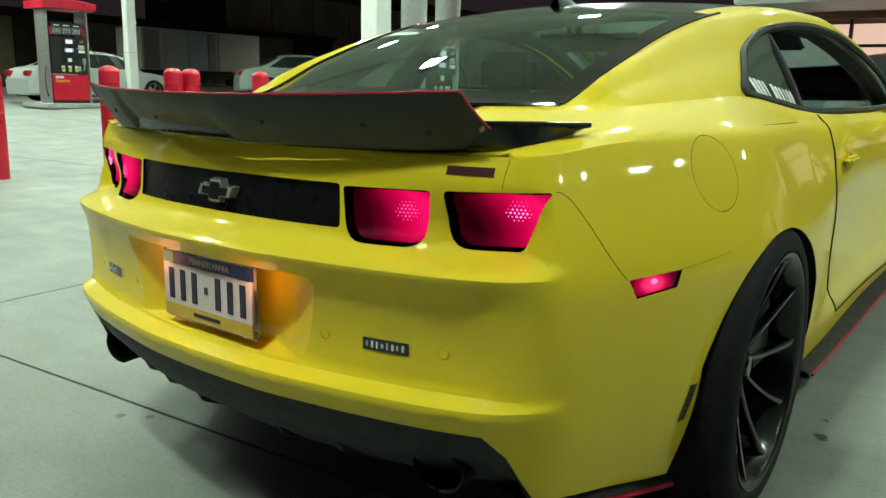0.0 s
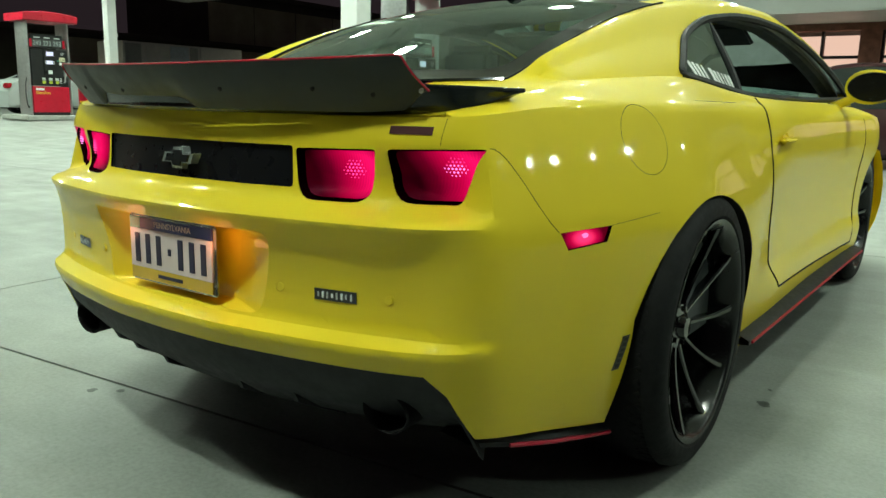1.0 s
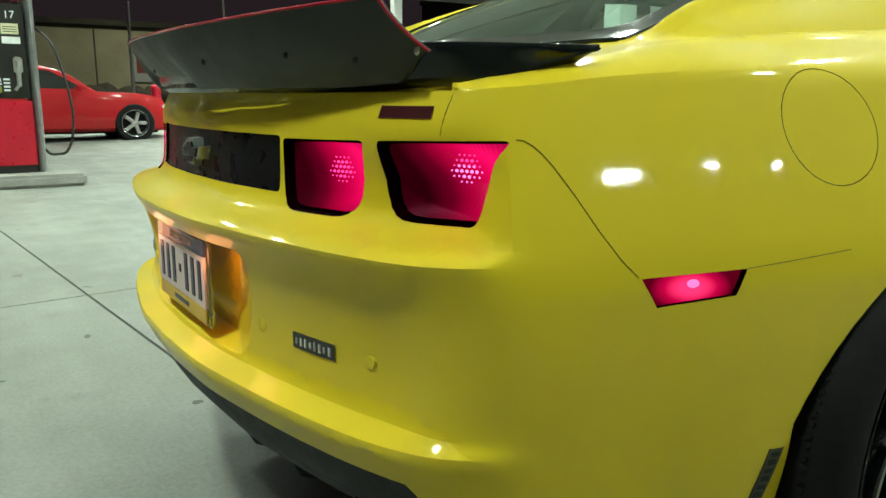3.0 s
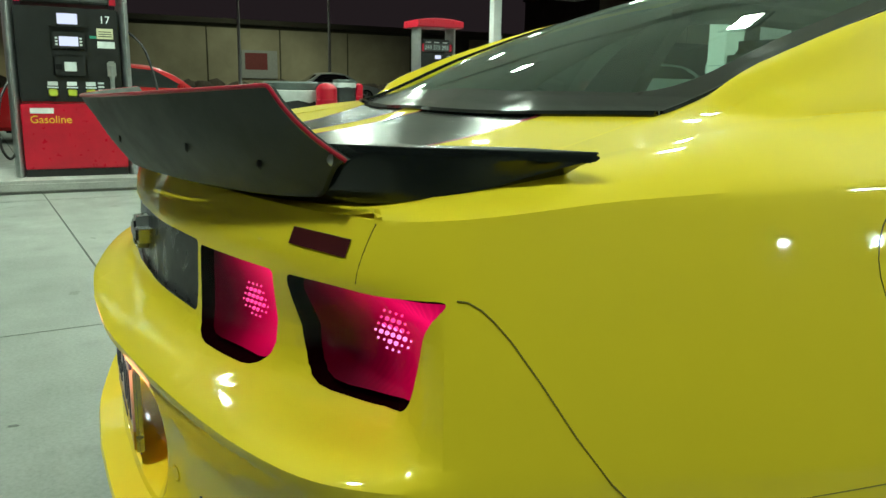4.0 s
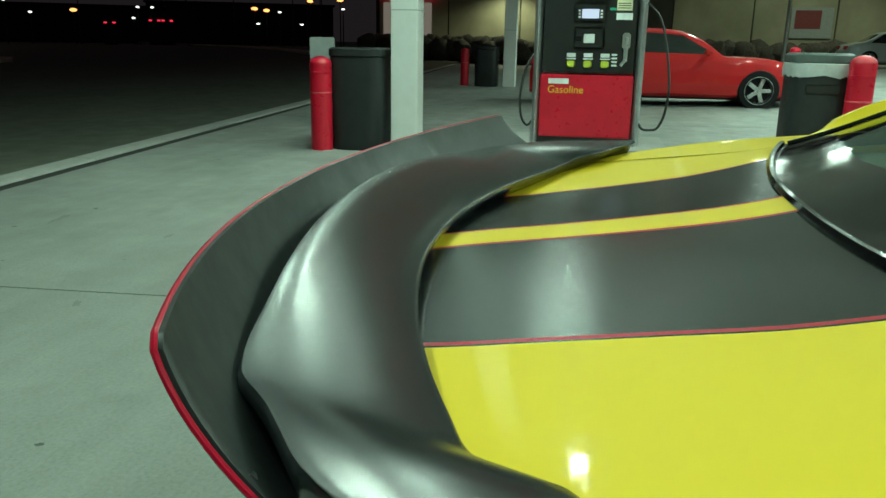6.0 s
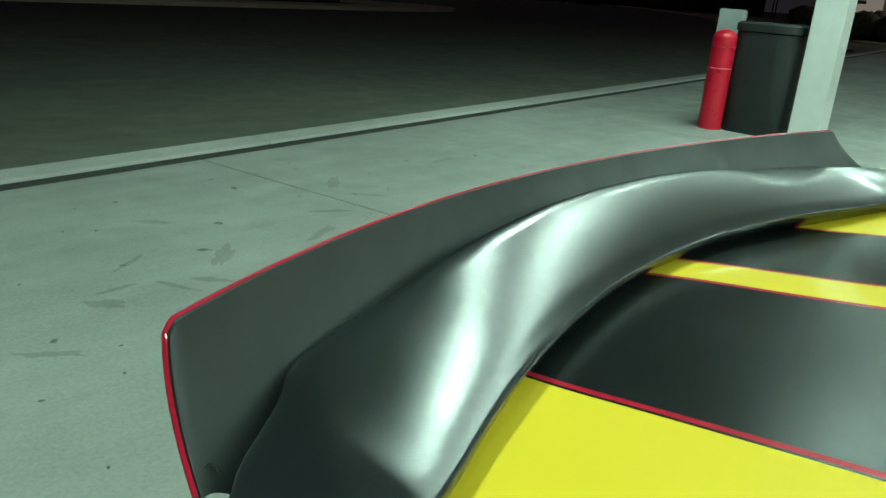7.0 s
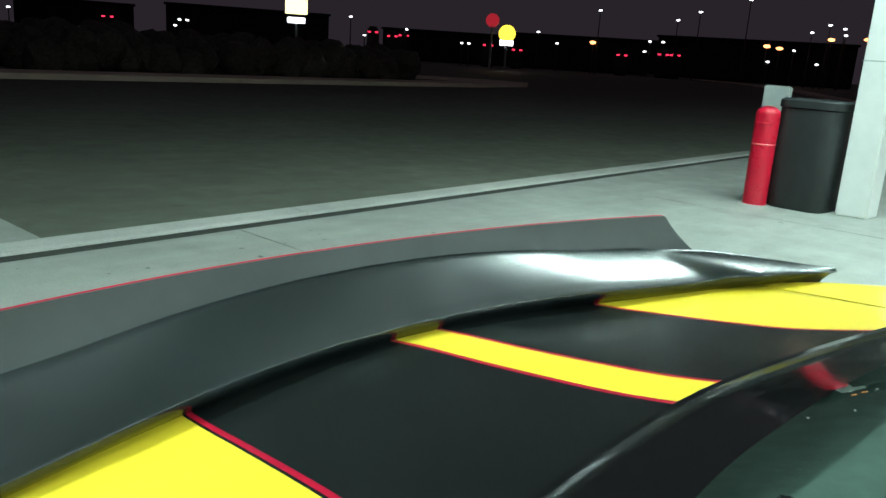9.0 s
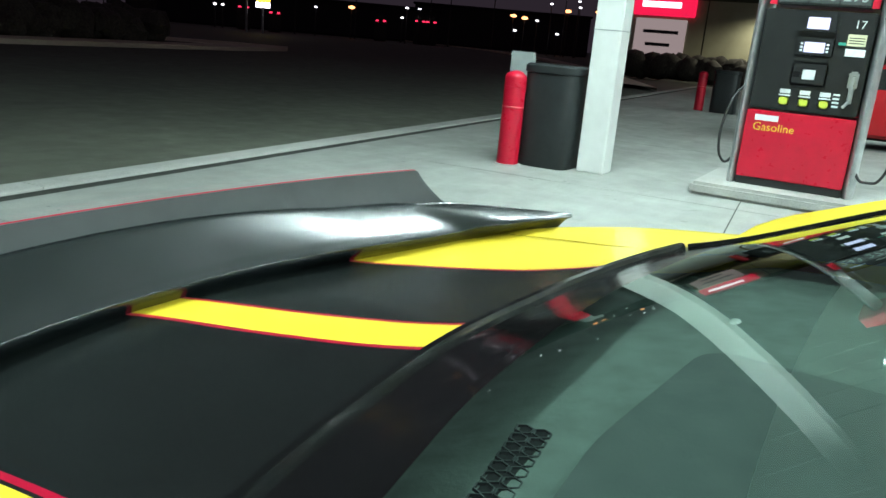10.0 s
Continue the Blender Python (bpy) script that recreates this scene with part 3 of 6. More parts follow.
for sd in (1, -1):
    for nm in ("in", "out"):
        src = lamp_faces[nm, sd]
        c = sum((v.co for v in src.verts), Vector()) / len(src.verts)
        lamp = part("tail_lamp", rim_wall(src, 0.042), HOUSING, car, "lit red tail lamp in a black housing")
        part("housing", shifted(src, (0, 0.042, 0)), HOUSING, lamp)
        inner = shifted(src, (0, 0.013, 0))
        for v in inner.verts:
            v.co.x = c.x + (v.co.x - c.x) * 0.93 + sd * 0.006
            v.co.z = c.z + (v.co.z - c.z) * 0.90 + 0.001
            q = min(1, ((v.co.x - c.x - sd * 0.01) / 0.085) ** 2 + ((v.co.z - c.z) / 0.06) ** 2)
            v.co.y += 0.020 * (1 - q)
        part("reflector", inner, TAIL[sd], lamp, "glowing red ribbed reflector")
        bm = bmesh.new()
        for i in range(7):
            for j in range(6):
                dx, dz = (i - 3 + 0.5 * (j % 2)) * 0.0072, (j - 2.5) * 0.0066
                if (dx / 0.024) ** 2 + (dz / 0.019) ** 2 < 1:
                    r = 0.0023 if (dx / 0.016) ** 2 + (dz / 0.013) ** 2 < 1 else 0.0013
                    bmesh.ops.create_icosphere(bm, subdivisions=1, radius=r, matrix=Matrix.Translation((c.x + sd * 0.040 + dx, c.y + 0.017 + sd * dx * 0.35, c.z + 0.012 + dz)))
        part("led_cluster", bm, LED, lamp, "cluster of bright led points")
        ln = part("lens", src.copy(), LENS, lamp, "clear red lens")
        ln.visible_shadow = False
        src.free()
for sd in (1, -1):
    src = mark_bm[sd]
    lamp = part("side_marker", rim_wall(src, (-sd * 0.018, 0, 0)), HOUSING, car, "lit red side marker lamp")
    part("reflector", shifted(src, (-sd * 0.008, 0, 0)), MARKER, lamp)
    bm = bmesh.new()
    c = sum((v.co for v in src.verts), Vector()) / len(src.verts)
    for dy, h, w in ((0.0, 0.0055, 0.0085),):
        bmesh.ops.create_uvsphere(bm, u_segments=14, v_segments=10, radius=1.0, matrix=Matrix.Translation((c.x - sd * 0.006, c.y + dy, c.z)) @ Matrix.Diagonal((0.004, w, h, 1)))
    bmesh.ops.rotate(bm, verts=bm.verts, cent=c, matrix=Matrix.Rotation(-sd * 0.35, 3, "Z"))
    part("bulb", bm, BULB, lamp)
    ln = part("lens", src, LENS, lamp)
    ln.visible_shadow = False

part("lamp_panel", shifted(panel_bm, (0, 0.006, 0)), PANEL_BLACK, car, "gloss black panel between the tail lamps")
part("lamp_panel_edge", rim_wall(panel_bm, 0.012), GLOSS_BLACK, car)
panel_bm.free()

# emblem: a plain chrome-edged bow shape
emb = bmesh.new()
half = [(0.0, 0.026), (0.022, 0.026), (0.026, 0.012), (0.062, 0.012), (0.050, -0.012), (0.018, -0.012), (0.014, -0.026), (0.0, -0.026)]
out2 = half + [(-x, -z) for x, z in half[1:-1]]
py = 0.178


def plaque(bm, outline, y, depth, cx=0.0, cz=0.0, k=1.0):
    lo = [bm.verts.new((cx + x * k, y, cz + z * k)) for x, z in outline]
    hi = [bm.verts.new((cx + x * k * 0.93, y - depth, cz + z * k * 0.93)) for x, z in outline]
    bm.faces.new(hi)
    n = len(outline)
    for i in range(n):
        bm.faces.new((lo[i], lo[(i + 1) % n], hi[(i + 1) % n], hi[i]))


plaque(emb, out2, py + 0.012, 0.022, 0.0, 0.800)
emblem = part("emblem", emb, EMBLEM_GREY, car, "chrome edged bow shaped emblem")
bm = bmesh.new()
plaque(bm, out2, py - 0.009, 0.004, 0.0, 0.800, 0.74)
part("emblem_face", bm, PANEL_BLACK, emblem)

# plate recess and plate
rec = recess_bm
c0 = 0.188
bm = bmesh.new()
bord = [e for e in rec.edges if e.is_boundary]
for e in bord:
    a, b = (v.co.copy() for v in e.verts)
    q = [a, b, Vector((b.x * 0.62, c0 + 0.0, 0.580 + (b.z - 0.580) * 0.88)), Vector((a.x * 0.62, c0, 0.580 + (a.z - 0.580) * 0.88))]
    bm.faces.new([bm.verts.new(p) for p in q])
bmesh.ops.remove_doubles(bm, verts=bm.verts, dist=1e-5)
back = shifted(rec, (0, 0, 0))
for v in back.verts:
    v.co = Vector((v.co.x * 0.62, c0, 0.580 + (v.co.z - 0.580) * 0.88))
tmp = bpy.data.meshes.new("tmp")
back.to_mesh(tmp)
bm.from_mesh(tmp)
back.free()
rec.free()
bmesh.ops.remove_doubles(bm, verts=bm.verts, dist=1e-4)
part("plate_recess", bm, YELLOW, car, angle=30)
PLATE_WHITE = plain("plate_white", (0.74, 0.60, 0.60), 0.45, vary=0.05)
PLATE_BLUE = plain("plate_blue", (0.02, 0.03, 0.16), 0.4, vary=0.1)
PLATE_YELLOW = plain("plate_yellow", (0.65, 0.42, 0.05), 0.4, vary=0.1)
INK = plain("plate_ink", (0.02, 0.015, 0.05), 0.4)
bm = bmesh.new()
box(bm, (-0.157, 0.140, 0.505), (0.157, 0.150, 0.664), 0.004)
plate = part("number_plate", bm, DARK_CHROME, car, "number plate in a chrome frame")
tilt = Matrix.Translation((0, 0.1398, 0.584))
for nm, m, lo, hi in (("plate_face", PLATE_WHITE, (-0.149, -0.0030, -0.045), (0.149, 0.0, 0.046)), ("plate_band", PLATE_BLUE, (-0.110, -0.0030, 0.047), (0.149, 0.0, 0.073)),
                      ("plate_sticker", plain("sticker_green", (0.1, 0.45, 0.35), 0.4), (-0.149, -0.0030, 0.047), (-0.112, 0.0, 0.073)), ("plate_band", PLATE_YELLOW, (-0.149, -0.0030, -0.073), (0.149, 0.0, -0.046))):
    bm = bmesh.new()
    box(bm, lo, hi)
    bmesh.ops.transform(bm, matrix=tilt, verts=bm.verts)
    part(nm, bm, m, plate)
for k in range(7):
    x = -0.121 + k * 0.0405
    bm = bmesh.new()
    if k == 3:
        box(bm, (x - 0.006, -0.0045, -0.006), (x + 0.006, -0.003, 0.010), 0.001)
    else:
        box(bm, (x - 0.0095, -0.0045, -0.034), (x + 0.0095, -0.003, 0.036), 0.001)
    bmesh.ops.transform(bm, matrix=tilt, verts=bm.verts)
    part("plate_bar", bm, INK, plate)
words("plate_word", "PENNSYLVANIA", 0.019, tilt @ pose(0.012, -0.0036, 0.060, 90), PLATE_WHITE, plate)
bm = bmesh.new()
box(bm, (-0.045, -0.0042, -0.063), (0.045, -0.003, -0.055))
bmesh.ops.transform(bm, matrix=tilt, verts=bm.verts)
part("plate_bar", bm, INK, plate)
for x in (-0.168, 0.168):
    la = bpy.data.lights.new("plate_lamp", "POINT")
    la.energy, la.color, la.shadow_soft_size = 0.13, (1.0, 0.36, 0.16), 0.03
    ob = new("plate_lamp", la)
    ob.location = (x, 0.124, 0.628)

# small things on the bumper
for x0, n in ((0.408, 9), (-0.502, 8)):
    rows = [[on_rear(x, z, d) for z, d in ((0.5365, -0.004), (0.537, 0.002), (0.5605, 0.002), (0.561, -0.004))] for x in np.linspace(x0, x0 + 0.0105 * n, 8)]
    bm = bmesh.new()
    grid(bm, rows)
    badge = part("bumper_badge", bm, plain("badge_dark", (0.03, 0.03, 0.028), 0.3), car, "small dark badge with chrome bars")
    for k in range(n - 1):
        x = x0 + 0.0105 * k + 0.006
        p = on_rear(x + 0.004, 0.549)
        h = 0.0075 if k % 3 else 0.0055
        bm = bmesh.new()
        box(bm, (x, p.y - 0.0038, 0.549 - h), (x + (0.0070 if k % 2 else 0.0055), p.y, 0.549 + h), 0.001)
        part("badge_bar", bm, CHROME if k % 4 else STEEL, badge)
for x in (0.324, 0.568, -0.324, -0.568):
    p = on_rear(x, 0.552)
    n = Vector((0.25 * (1 if x > 0 else -1), -1, 0)).normalized()
    bm = bmesh.new()
    lathe(bm, [(0.0, 0.0022), (0.0085, 0.002), (0.0095, -0.001), (0.0105, -0.001), (0.0115, 0.0008), (0.012, -0.003)], 20, Matrix.Translation(p) @ n.to_track_quat("Z", "Y").to_matrix().to_4x4())
    part("parking_sensor", bm, YELLOW, car)
# badge on the lid, side vent
bm = bmesh.new()
grid(bm, [[on_rear(x, z, d) for z, d in ((0.8725, -0.003), (0.8730, 0.0014), (0.8885, 0.0014), (0.889, -0.003))] for x in np.linspace(0.538, 0.622, 9)])
# The red is the tail lamps' reflection, put into the base colour.
part("lid_badge", bm, plain("badge_red_reflection", (0.055, 0.006, 0.008), 0.35, coat=0.3), car, "badge with the tail lamps' red reflection put into its colour")
bm = bmesh.new()
grid(bm, [[on_side(0.650 + 0.24 * (z - 0.358) + d, z, lift) for d, lift in ((-0.0002, -0.002), (0.0, 0.0018), (0.021, 0.0018), (0.0212, -0.002))] for z in np.linspace(0.358, 0.437, 9)])
side_badge = part("side_badge", bm, plain("badge_grey", (0.06, 0.058, 0.035), 0.4), car, "small dark upright badge by the wheel arch")
for k in range(6):
    z = 0.364 + k * 0.0122
    bm = bmesh.new()
    y0 = 0.650 + 0.24 * (z - 0.358)
    grid(bm, [[on_side(y0 + 0.004, z + h, 0.0026), on_side(y0 + 0.017, z + h, 0.0026)] for h in (0.0, 0.0068 if k % 2 else 0.0085)])
    part("badge_bar", bm, plain("badge_black", (0.012, 0.012, 0.01), 0.5), side_badge)

# panel gaps
SEAM_DARK = plain("dark_paint_seam", (0.16, 0.125, 0.003), 0.7)
bm_f = fuel_bm
part("fuel_flap", shifted(bm_f, (0, 0, 0), 0.985), YELLOW, car, "round yellow fuel flap")
part("fuel_flap_gap", rim_wall(bm_f, (-0.012, 0, 0)), GAP, car)
bm_f.free()


def win_x(y, z):
    """The half width of the side glass at that length and height."""
    v = (z - s1z(y)) / max(0.02, s2z(y) - s1z(y))
    return s1x(y) + (s2x(y) - s1x(y)) * v + 0.020 * 4 * v * (1 - v)


def gap(pts, r=0.0022, m=GAP, nm="panel_gap"):
    bm = bmesh.new()
    tube(bm, pts, r, 6)
    return part(nm, bm, m, car)


for sd in (1, -1):
    bm = bmesh.new()
    grid(bm, [[Vector((sd * x, on_rear(x, 0.903).y + d, z)) for d, z in ((0.001, 0.900), (0.002, 0.9072), (0.012, 0.9108), (0.030, 0.9130))] for x in np.linspace(0.596, 0.650, 8)])
    part("lid_channel", bm, YELLOW, car)
GLASS_EDGE = plain("green_glass_edge", (0.16, 0.30, 0.26), 0.12, coat=0.8, vary=0.1)
for sd in (1, -1):
    top = Vector((sd * 0.716, on_rear(0.716, 0.846).y, 0.848))
    gap([on_side(y, z, 0.0002, sd) for y, z in ((0.352, 0.850), (0.360, 0.849), (0.369, 0.843), (0.378, 0.833), (0.388, 0.819), (0.408, 0.784), (0.430, 0.743), (0.454, 0.706), (0.474, 0.684))], 0.0008, SEAM_DARK)
    gap([on_side(y, 0.688 + 0.09 * (y - 0.617), -0.0005, sd) for y in np.linspace(0.617, 0.78, 10)], 0.0008, SEAM_DARK)
    gap([on_rear(sd * (0.639 + 0.003 * k / 6), 0.853 + 0.010 * k * 0.86, -0.0003) for k in range(7)], 0.0006)
    poly = DOOR + DOOR[:1]
    pts = []
    for (y0, z0), (y1, z1) in zip(poly, poly[1:]):
        if z0 > 0.97 and z1 > 0.97:
            continue
        for k in range(6):
            pts.append((y0 + (y1 - y0) * k / 6, z0 + (z1 - z0) * k / 6))
    pts = [p for p in pts if p[1] < 0.972]
    gap([on_side(y, z, -0.001, sd) for y, z in pts], 0.0042)
    dr = part("door", door_bm[sd], YELLOW, car, angle=28)
    bm = bmesh.new()
    lathe(bm, [(0.0, -0.012), (0.032, -0.006), (0.042, 0.001), (0.044, 0.001)], 24, Matrix.Translation((sd * (flank_x(1.78, 0.838) + 0.001), 1.78, 0.838)) @ Matrix.Rotation(sd * math.pi / 2, 4, "Y") @ Matrix.Diagonal((0.62, 1, 1, 1)))
    part("handle_cup", bm, YELLOW, dr)
    bm = bmesh.new()
    hx = flank_x(1.78, 0.838)
    box(bm, (sd * (hx + 0.010) - 0.014, 1.715, 0.828), (sd * (hx + 0.010) + 0.014, 1.875, 0.850), 0.009, 3)
    part("handle", bm, YELLOW, dr, "yellow door handle")
    # window: frame, glass, divider
    outline = [e for e in win_bm[sd].edges if e.is_boundary]
    pts = {}
    for e in outline:
        a, b = e.verts
        pts.setdefault(a, []).append(b)
        pts.setdefault(b, []).append(a)
    st = next(iter(pts))
    loop, prev, cur = [st], None, st
    while True:
        nx = [v for v in pts[cur] if v is not prev and v not in loop[1:]]
        nx = [v for v in nx if v is not st or len(loop) > 3]
        if not nx or nx[0] is st:
            break
        prev, cur = cur, nx[0]
        loop.append(cur)
    bm = bmesh.new()
    ring = [v.co + Vector((sd * 0.001, 0, 0.0)) for v in loop]
    tube(bm, ring + ring[:2], 0.013, 6, False)
    part("window_frame", bm, PLASTIC, car, "black window surround")
    quarter = take(win_bm[sd], [f for f in win_bm[sd].faces if f.calc_center_median().y < 1.68 + 0.26 * (f.calc_center_median().z - 0.975)])
    g = part("quarter_window", quarter, TINT_DARK, car, "dark tinted quarter window with white lettering")
    g.visible_shadow = False
    win_bm[sd].free()
    bm = bmesh.new()
    grid(bm, [[Vector((sd * (s1x(y) - 0.035 - 0.45 * (z - 0.97)), y, z)) for z in (0.95, 1.012)] for y in np.linspace(1.72, 3.0, 8)])
    g = part("door_glass", bm, GLASS_EDGE, car, "lowered green tinted door glass")
    bm = bmesh.new()
    tube(bm, [Vector((sd * (win_x(1.68 + 0.062 * k / 8, 0.975 + 0.25 * k / 8) + 0.001), 1.68 + 0.062 * k / 8, 0.975 + 0.25 * k / 8)) for k in range(9)], 0.011, 6)
    part("window_pillar", bm, PLASTIC, car)
STICKER = plain("white_sticker", (0.75, 0.77, 0.75), 0.5, vary=0.1)
for k, (w, h) in enumerate([(0.018, 0.050), (0.016, 0.048), (0.016, 0.046), (0.013, 0.046), (0, 0), (0.020, 0.054), (0.017, 0.046), (0.015, 0.046), (0.009, 0.046), (0.017, 0.046), (0.017, 0.046)]):
    if not w:
        continue
    y, z = 1.415 + k * 0.0232, 1.050 - 0.030 * k / 10 - (0.004 if k > 4 else 0)
    bm = bmesh.new()
    rows = []
    for j in range(5):
        zz = z + h * (j / 4 - 0.5)
        rows.append([Vector((win_x(yy, zz) + 0.003, yy, zz)) for yy in (y - w / 2, y + w / 2)])
    grid(bm, rows)
    part("window_letter", bm, STICKER, car, "white letter bar on glass")

# spoiler: a blade whose ends run out forwards into slim fins
_m = [0.0, 0.1, 0.2, 0.3, 0.4]
y_front = spline(_m + [0.48, 0.52, 0.545, 0.566, 0.605, 0.65, 0.705], [0.250 + 0.451 * x * x for x in _m] + [0.354, 0.371, 0.392, 0.424, 0.449, 0.476, 0.494])
z_front = spline([0.0, 0.4, 0.52, 0.545, 0.566, 0.605, 0.65, 0.705], [0.938, 0.939, 0.945, 0.953, 0.9585, 0.963, 0.965, 0.964])
y_crease = spline(_m + [0.5, 0.53, 0.558, 0.592, 0.615, 0.635, 0.652, 0.664, 0.705], [0.165 + 0.30 * x * x for x in _m] + [0.243, 0.264, 0.284, 0.309, 0.335, 0.366, 0.396, 0.416, 0.491])
z_crease = spline(_m + [0.5, 0.53, 0.592, 0.65, 0.705], [0.988 - 0.115 * x * x for x in _m] + [0.967, 0.967, 0.968, 0.967, 0.965])
y_low = spline(_m + [0.5, 0.55, 0.60, 0.63, 0.642, 0.655, 0.67, 0.69, 0.705], [0.178 + 0.41 * x * x for x in _m] + [0.2805, 0.303, 0.328, 0.352, 0.368, 0.402, 0.440, 0.474, 0.4920])
z_low = spline([0.0, 0.45, 0.55, 0.61, 0.642, 0.655, 0.67, 0.69, 0.705], [0.905, 0.906, 0.911, 0.917, 0.925, 0.931, 0.942, 0.954, 0.960])
y_flap = lambda x: 0.109 + 0.343 * x * x + 0.107 * x ** 4
bm = bmesh.new()
rows = []
half_x = [0.02 * k for k in range(25)] + [0.492, 0.503, 0.510, 0.516, 0.523, 0.529, 0.54, 0.553, 0.566, 0.58, 0.593, 0.606, 0.618, 0.63, 0.64, 0.65, 0.66, 0.67, 0.68, 0.69, 0.698, 0.704]
for x in [-x for x in half_x[:0:-1]] + half_x:
    u = abs(x)
    yf, zf, yc, zr, yl, zl = y_front(u), z_front(u), y_crease(u), z_crease(u), y_low(u), z_low(u)
    lip = 0.013 - 0.008 * smooth(0.55, 0.70, u)
    ease = smooth(0.503, 0.545, u)
    hollow = -0.002 * ease - 0.0012 * (1 - ease)
    back = 0.012 * (1 - smooth(0.50, 0.66, u))
    row = [(yf - 0.002, zf - lip), (yf + 0.001, zf - lip * 0.6), (yf + 0.0010, zf - 0.0032), (yf - 0.0002, zf - 0.0010), (yf - 0.0030, zf)]
    for k in range(1, 10):
        v = k / 10
        row.append((yf + (yc - yf) * v, zf + (zr - zf) * v - hollow * 4 * v * (1 - v)))
    edge = 0.006 * (1 - ease) + 0.002
    row += [(yc, zr), (yc - edge, zr + 0.0006), (yc - edge - 0.0014, zr - 0.0010), (yc - edge - 0.0016 - back * 0.2, zr - 0.008)]
    ya, za = row[-1]
    yb = yl - back
    row += [(ya + (yb - ya) * v, za + (zl + 0.006 - za) * v) for v in (0.3, 0.6, 0.9)]
    row += [(yl, zl), (min(yl + 0.05, yf - 0.004), min(zl, zf - lip - 0.001))]
    rows.append([Vector((x, a, b)) for a, b in row])
grid(bm, rows, close=True)
for r in (rows[0], rows[-1]):
    bm.faces.new([bm.verts.new(p) for p in r])
bmesh.ops.remove_doubles(bm, verts=bm.verts, dist=1e-6)
spoiler = part("spoiler", bm, SPOILER, car, "satin black ducktail spoiler blade with slim end fins", angle=42)
# upright flap fixed to the blade's rear face, with red piping
bm = bmesh.new()
rows = []
for i in range(121):
    u = math.sin(math.pi / 2 * (-1 + 2 * i / 120))
    row = []
    for k in range(9):
        v = k / 8
        x = u * (0.607 - 0.020 * v)
        top = 1.0035 + 0.044 * x * x + 0.003 * x - 0.006 * max(0, (abs(u) - 0.985) / 0.015) ** 2
        low = z_low(abs(x)) + 0.006 + 0.034 * smooth(0.90, 1.0, abs(u)) + 0.024 * smooth(-0.335, -0.322, x) * (1 - smooth(0.02, 0.10, x))
        z = low + (top - low) * v
        foot = y_low(abs(x)) - 0.0155 + 0.003 * smooth(0.9, 1.0, abs(u)) - 0.022 * smooth(0.90, 1.0, abs(u))
        row.append(Vector((x, foot * (1 - v) + y_flap(x) * v - 0.006 * 4 * v * (1 - v), z)))
    rows.append(row)
loopr = [[p + Vector((0, -0.0025, 0)) for p in r] + [p + Vector((0, 0.0025, 0)) for p in reversed(r)] for r in rows]
grid(bm, loopr, close=True)
for r in (loopr[0], loopr[-1]):
    bm.faces.new([bm.verts.new(p) for p in r])
rows_flap = rows
flap = part("spoiler_flap", bm, FLAP, car, "upright black spoiler flap")
bm = bmesh.new()
line = [rows[0][k] for k in range(8)] + [r[8] for r in rows] + [rows[-1][k] for k in range(7, -1, -1)]
tube(bm, [p + Vector((0, -0.0022, -0.0010)) for p in line], 0.0021, 8)
part("red_piping", bm, RED_TRIM, flap, "red edge piping")
for x in (-0.585, -0.40, -0.19, 0.19, 0.40, 0.515, 0.588):
    bm = bmesh.new()
    col = min(rows_flap, key=lambda r: abs(r[3].x - x))
    pa, pb = min(zip(col, col[1:]), key=lambda q: abs((q[0].z + q[1].z) / 2 - 0.950))
    p = (pa + pb) / 2 + Vector((0, -0.0022, 0))
    lathe(bm, [(0.0, 0.0028), (0.0040, 0.0025), (0.0056, 0.0012), (0.0066, 0.0)], 12, Matrix.Translation(p) @ Matrix.Rotation(math.pi / 2, 4, "X"))
    part("bolt", bm, STEEL if abs(x) > 0.58 else PLASTIC, flap)
bm = bmesh.new()
rows = [[Vector((x, y_low(abs(x)) - 0.0140, z)) for z in (0.913, 0.934)] for x in np.linspace(-0.32, 0.07, 20)]
grid(bm, [[a + Vector((0, d, 0)) for a in r for d in (0,)] for r in rows])
part("brake_lamp", bm, GLOSS_BLACK, spoiler, "unlit black high brake lamp")

# lower rear: diffuser, exhausts, splitter lips, skirts
bm = bmesh.new()
rows = []
for x in np.linspace(-0.722, 0.722, 43):
    top = float(np.interp(abs(x), [0.648, 0.688, 0.720, 0.745], [0.416, 0.374, 0.268, 0.185]))
    y = on_rear(x, max(top + 0.014, 0.315)).y + 0.010
    low = min(0.0, top - 0.40)
    rows.append([Vector((x, y, top)), Vector((x, y + 0.014, top - 0.03)), Vector((x, y + 0.03, 0.355 + low)), Vector((x * 0.97, y + 0.075, 0.30 + low * 0.5)), Vector((x * 0.92, y + 0.15, 0.245 + low * 0.15)), Vector((x * 0.88, y + 0.28, 0.205)), Vector((x * 0.86, y + 0.55, 0.19))])
grid(bm, rows)
diff = part("diffuser", bm, PLASTIC, car, "black rear diffuser")
for x in (-0.42, -0.30, -0.14, 0.14, 0.30):
    bm = bmesh.new()
    y = on_rear(x, 0.45).y
    g4 = [bm.verts.new(p) for p in ((x, y + 0.07, 0.35), (x, y + 0.11, 0.275), (x, y + 0.26, 0.20), (x, y + 0.30, 0.26))]
    f = bm.faces.new(g4)
    r = bmesh.ops.extrude_face_region(bm, geom=[f])
    bmesh.ops.translate(bm, verts=[v for v in r["geom"] if isinstance(v, bmesh.types.BMVert)], vec=(0.014, 0, 0))
    part("diffuser_fin", bm, PLASTIC, diff)
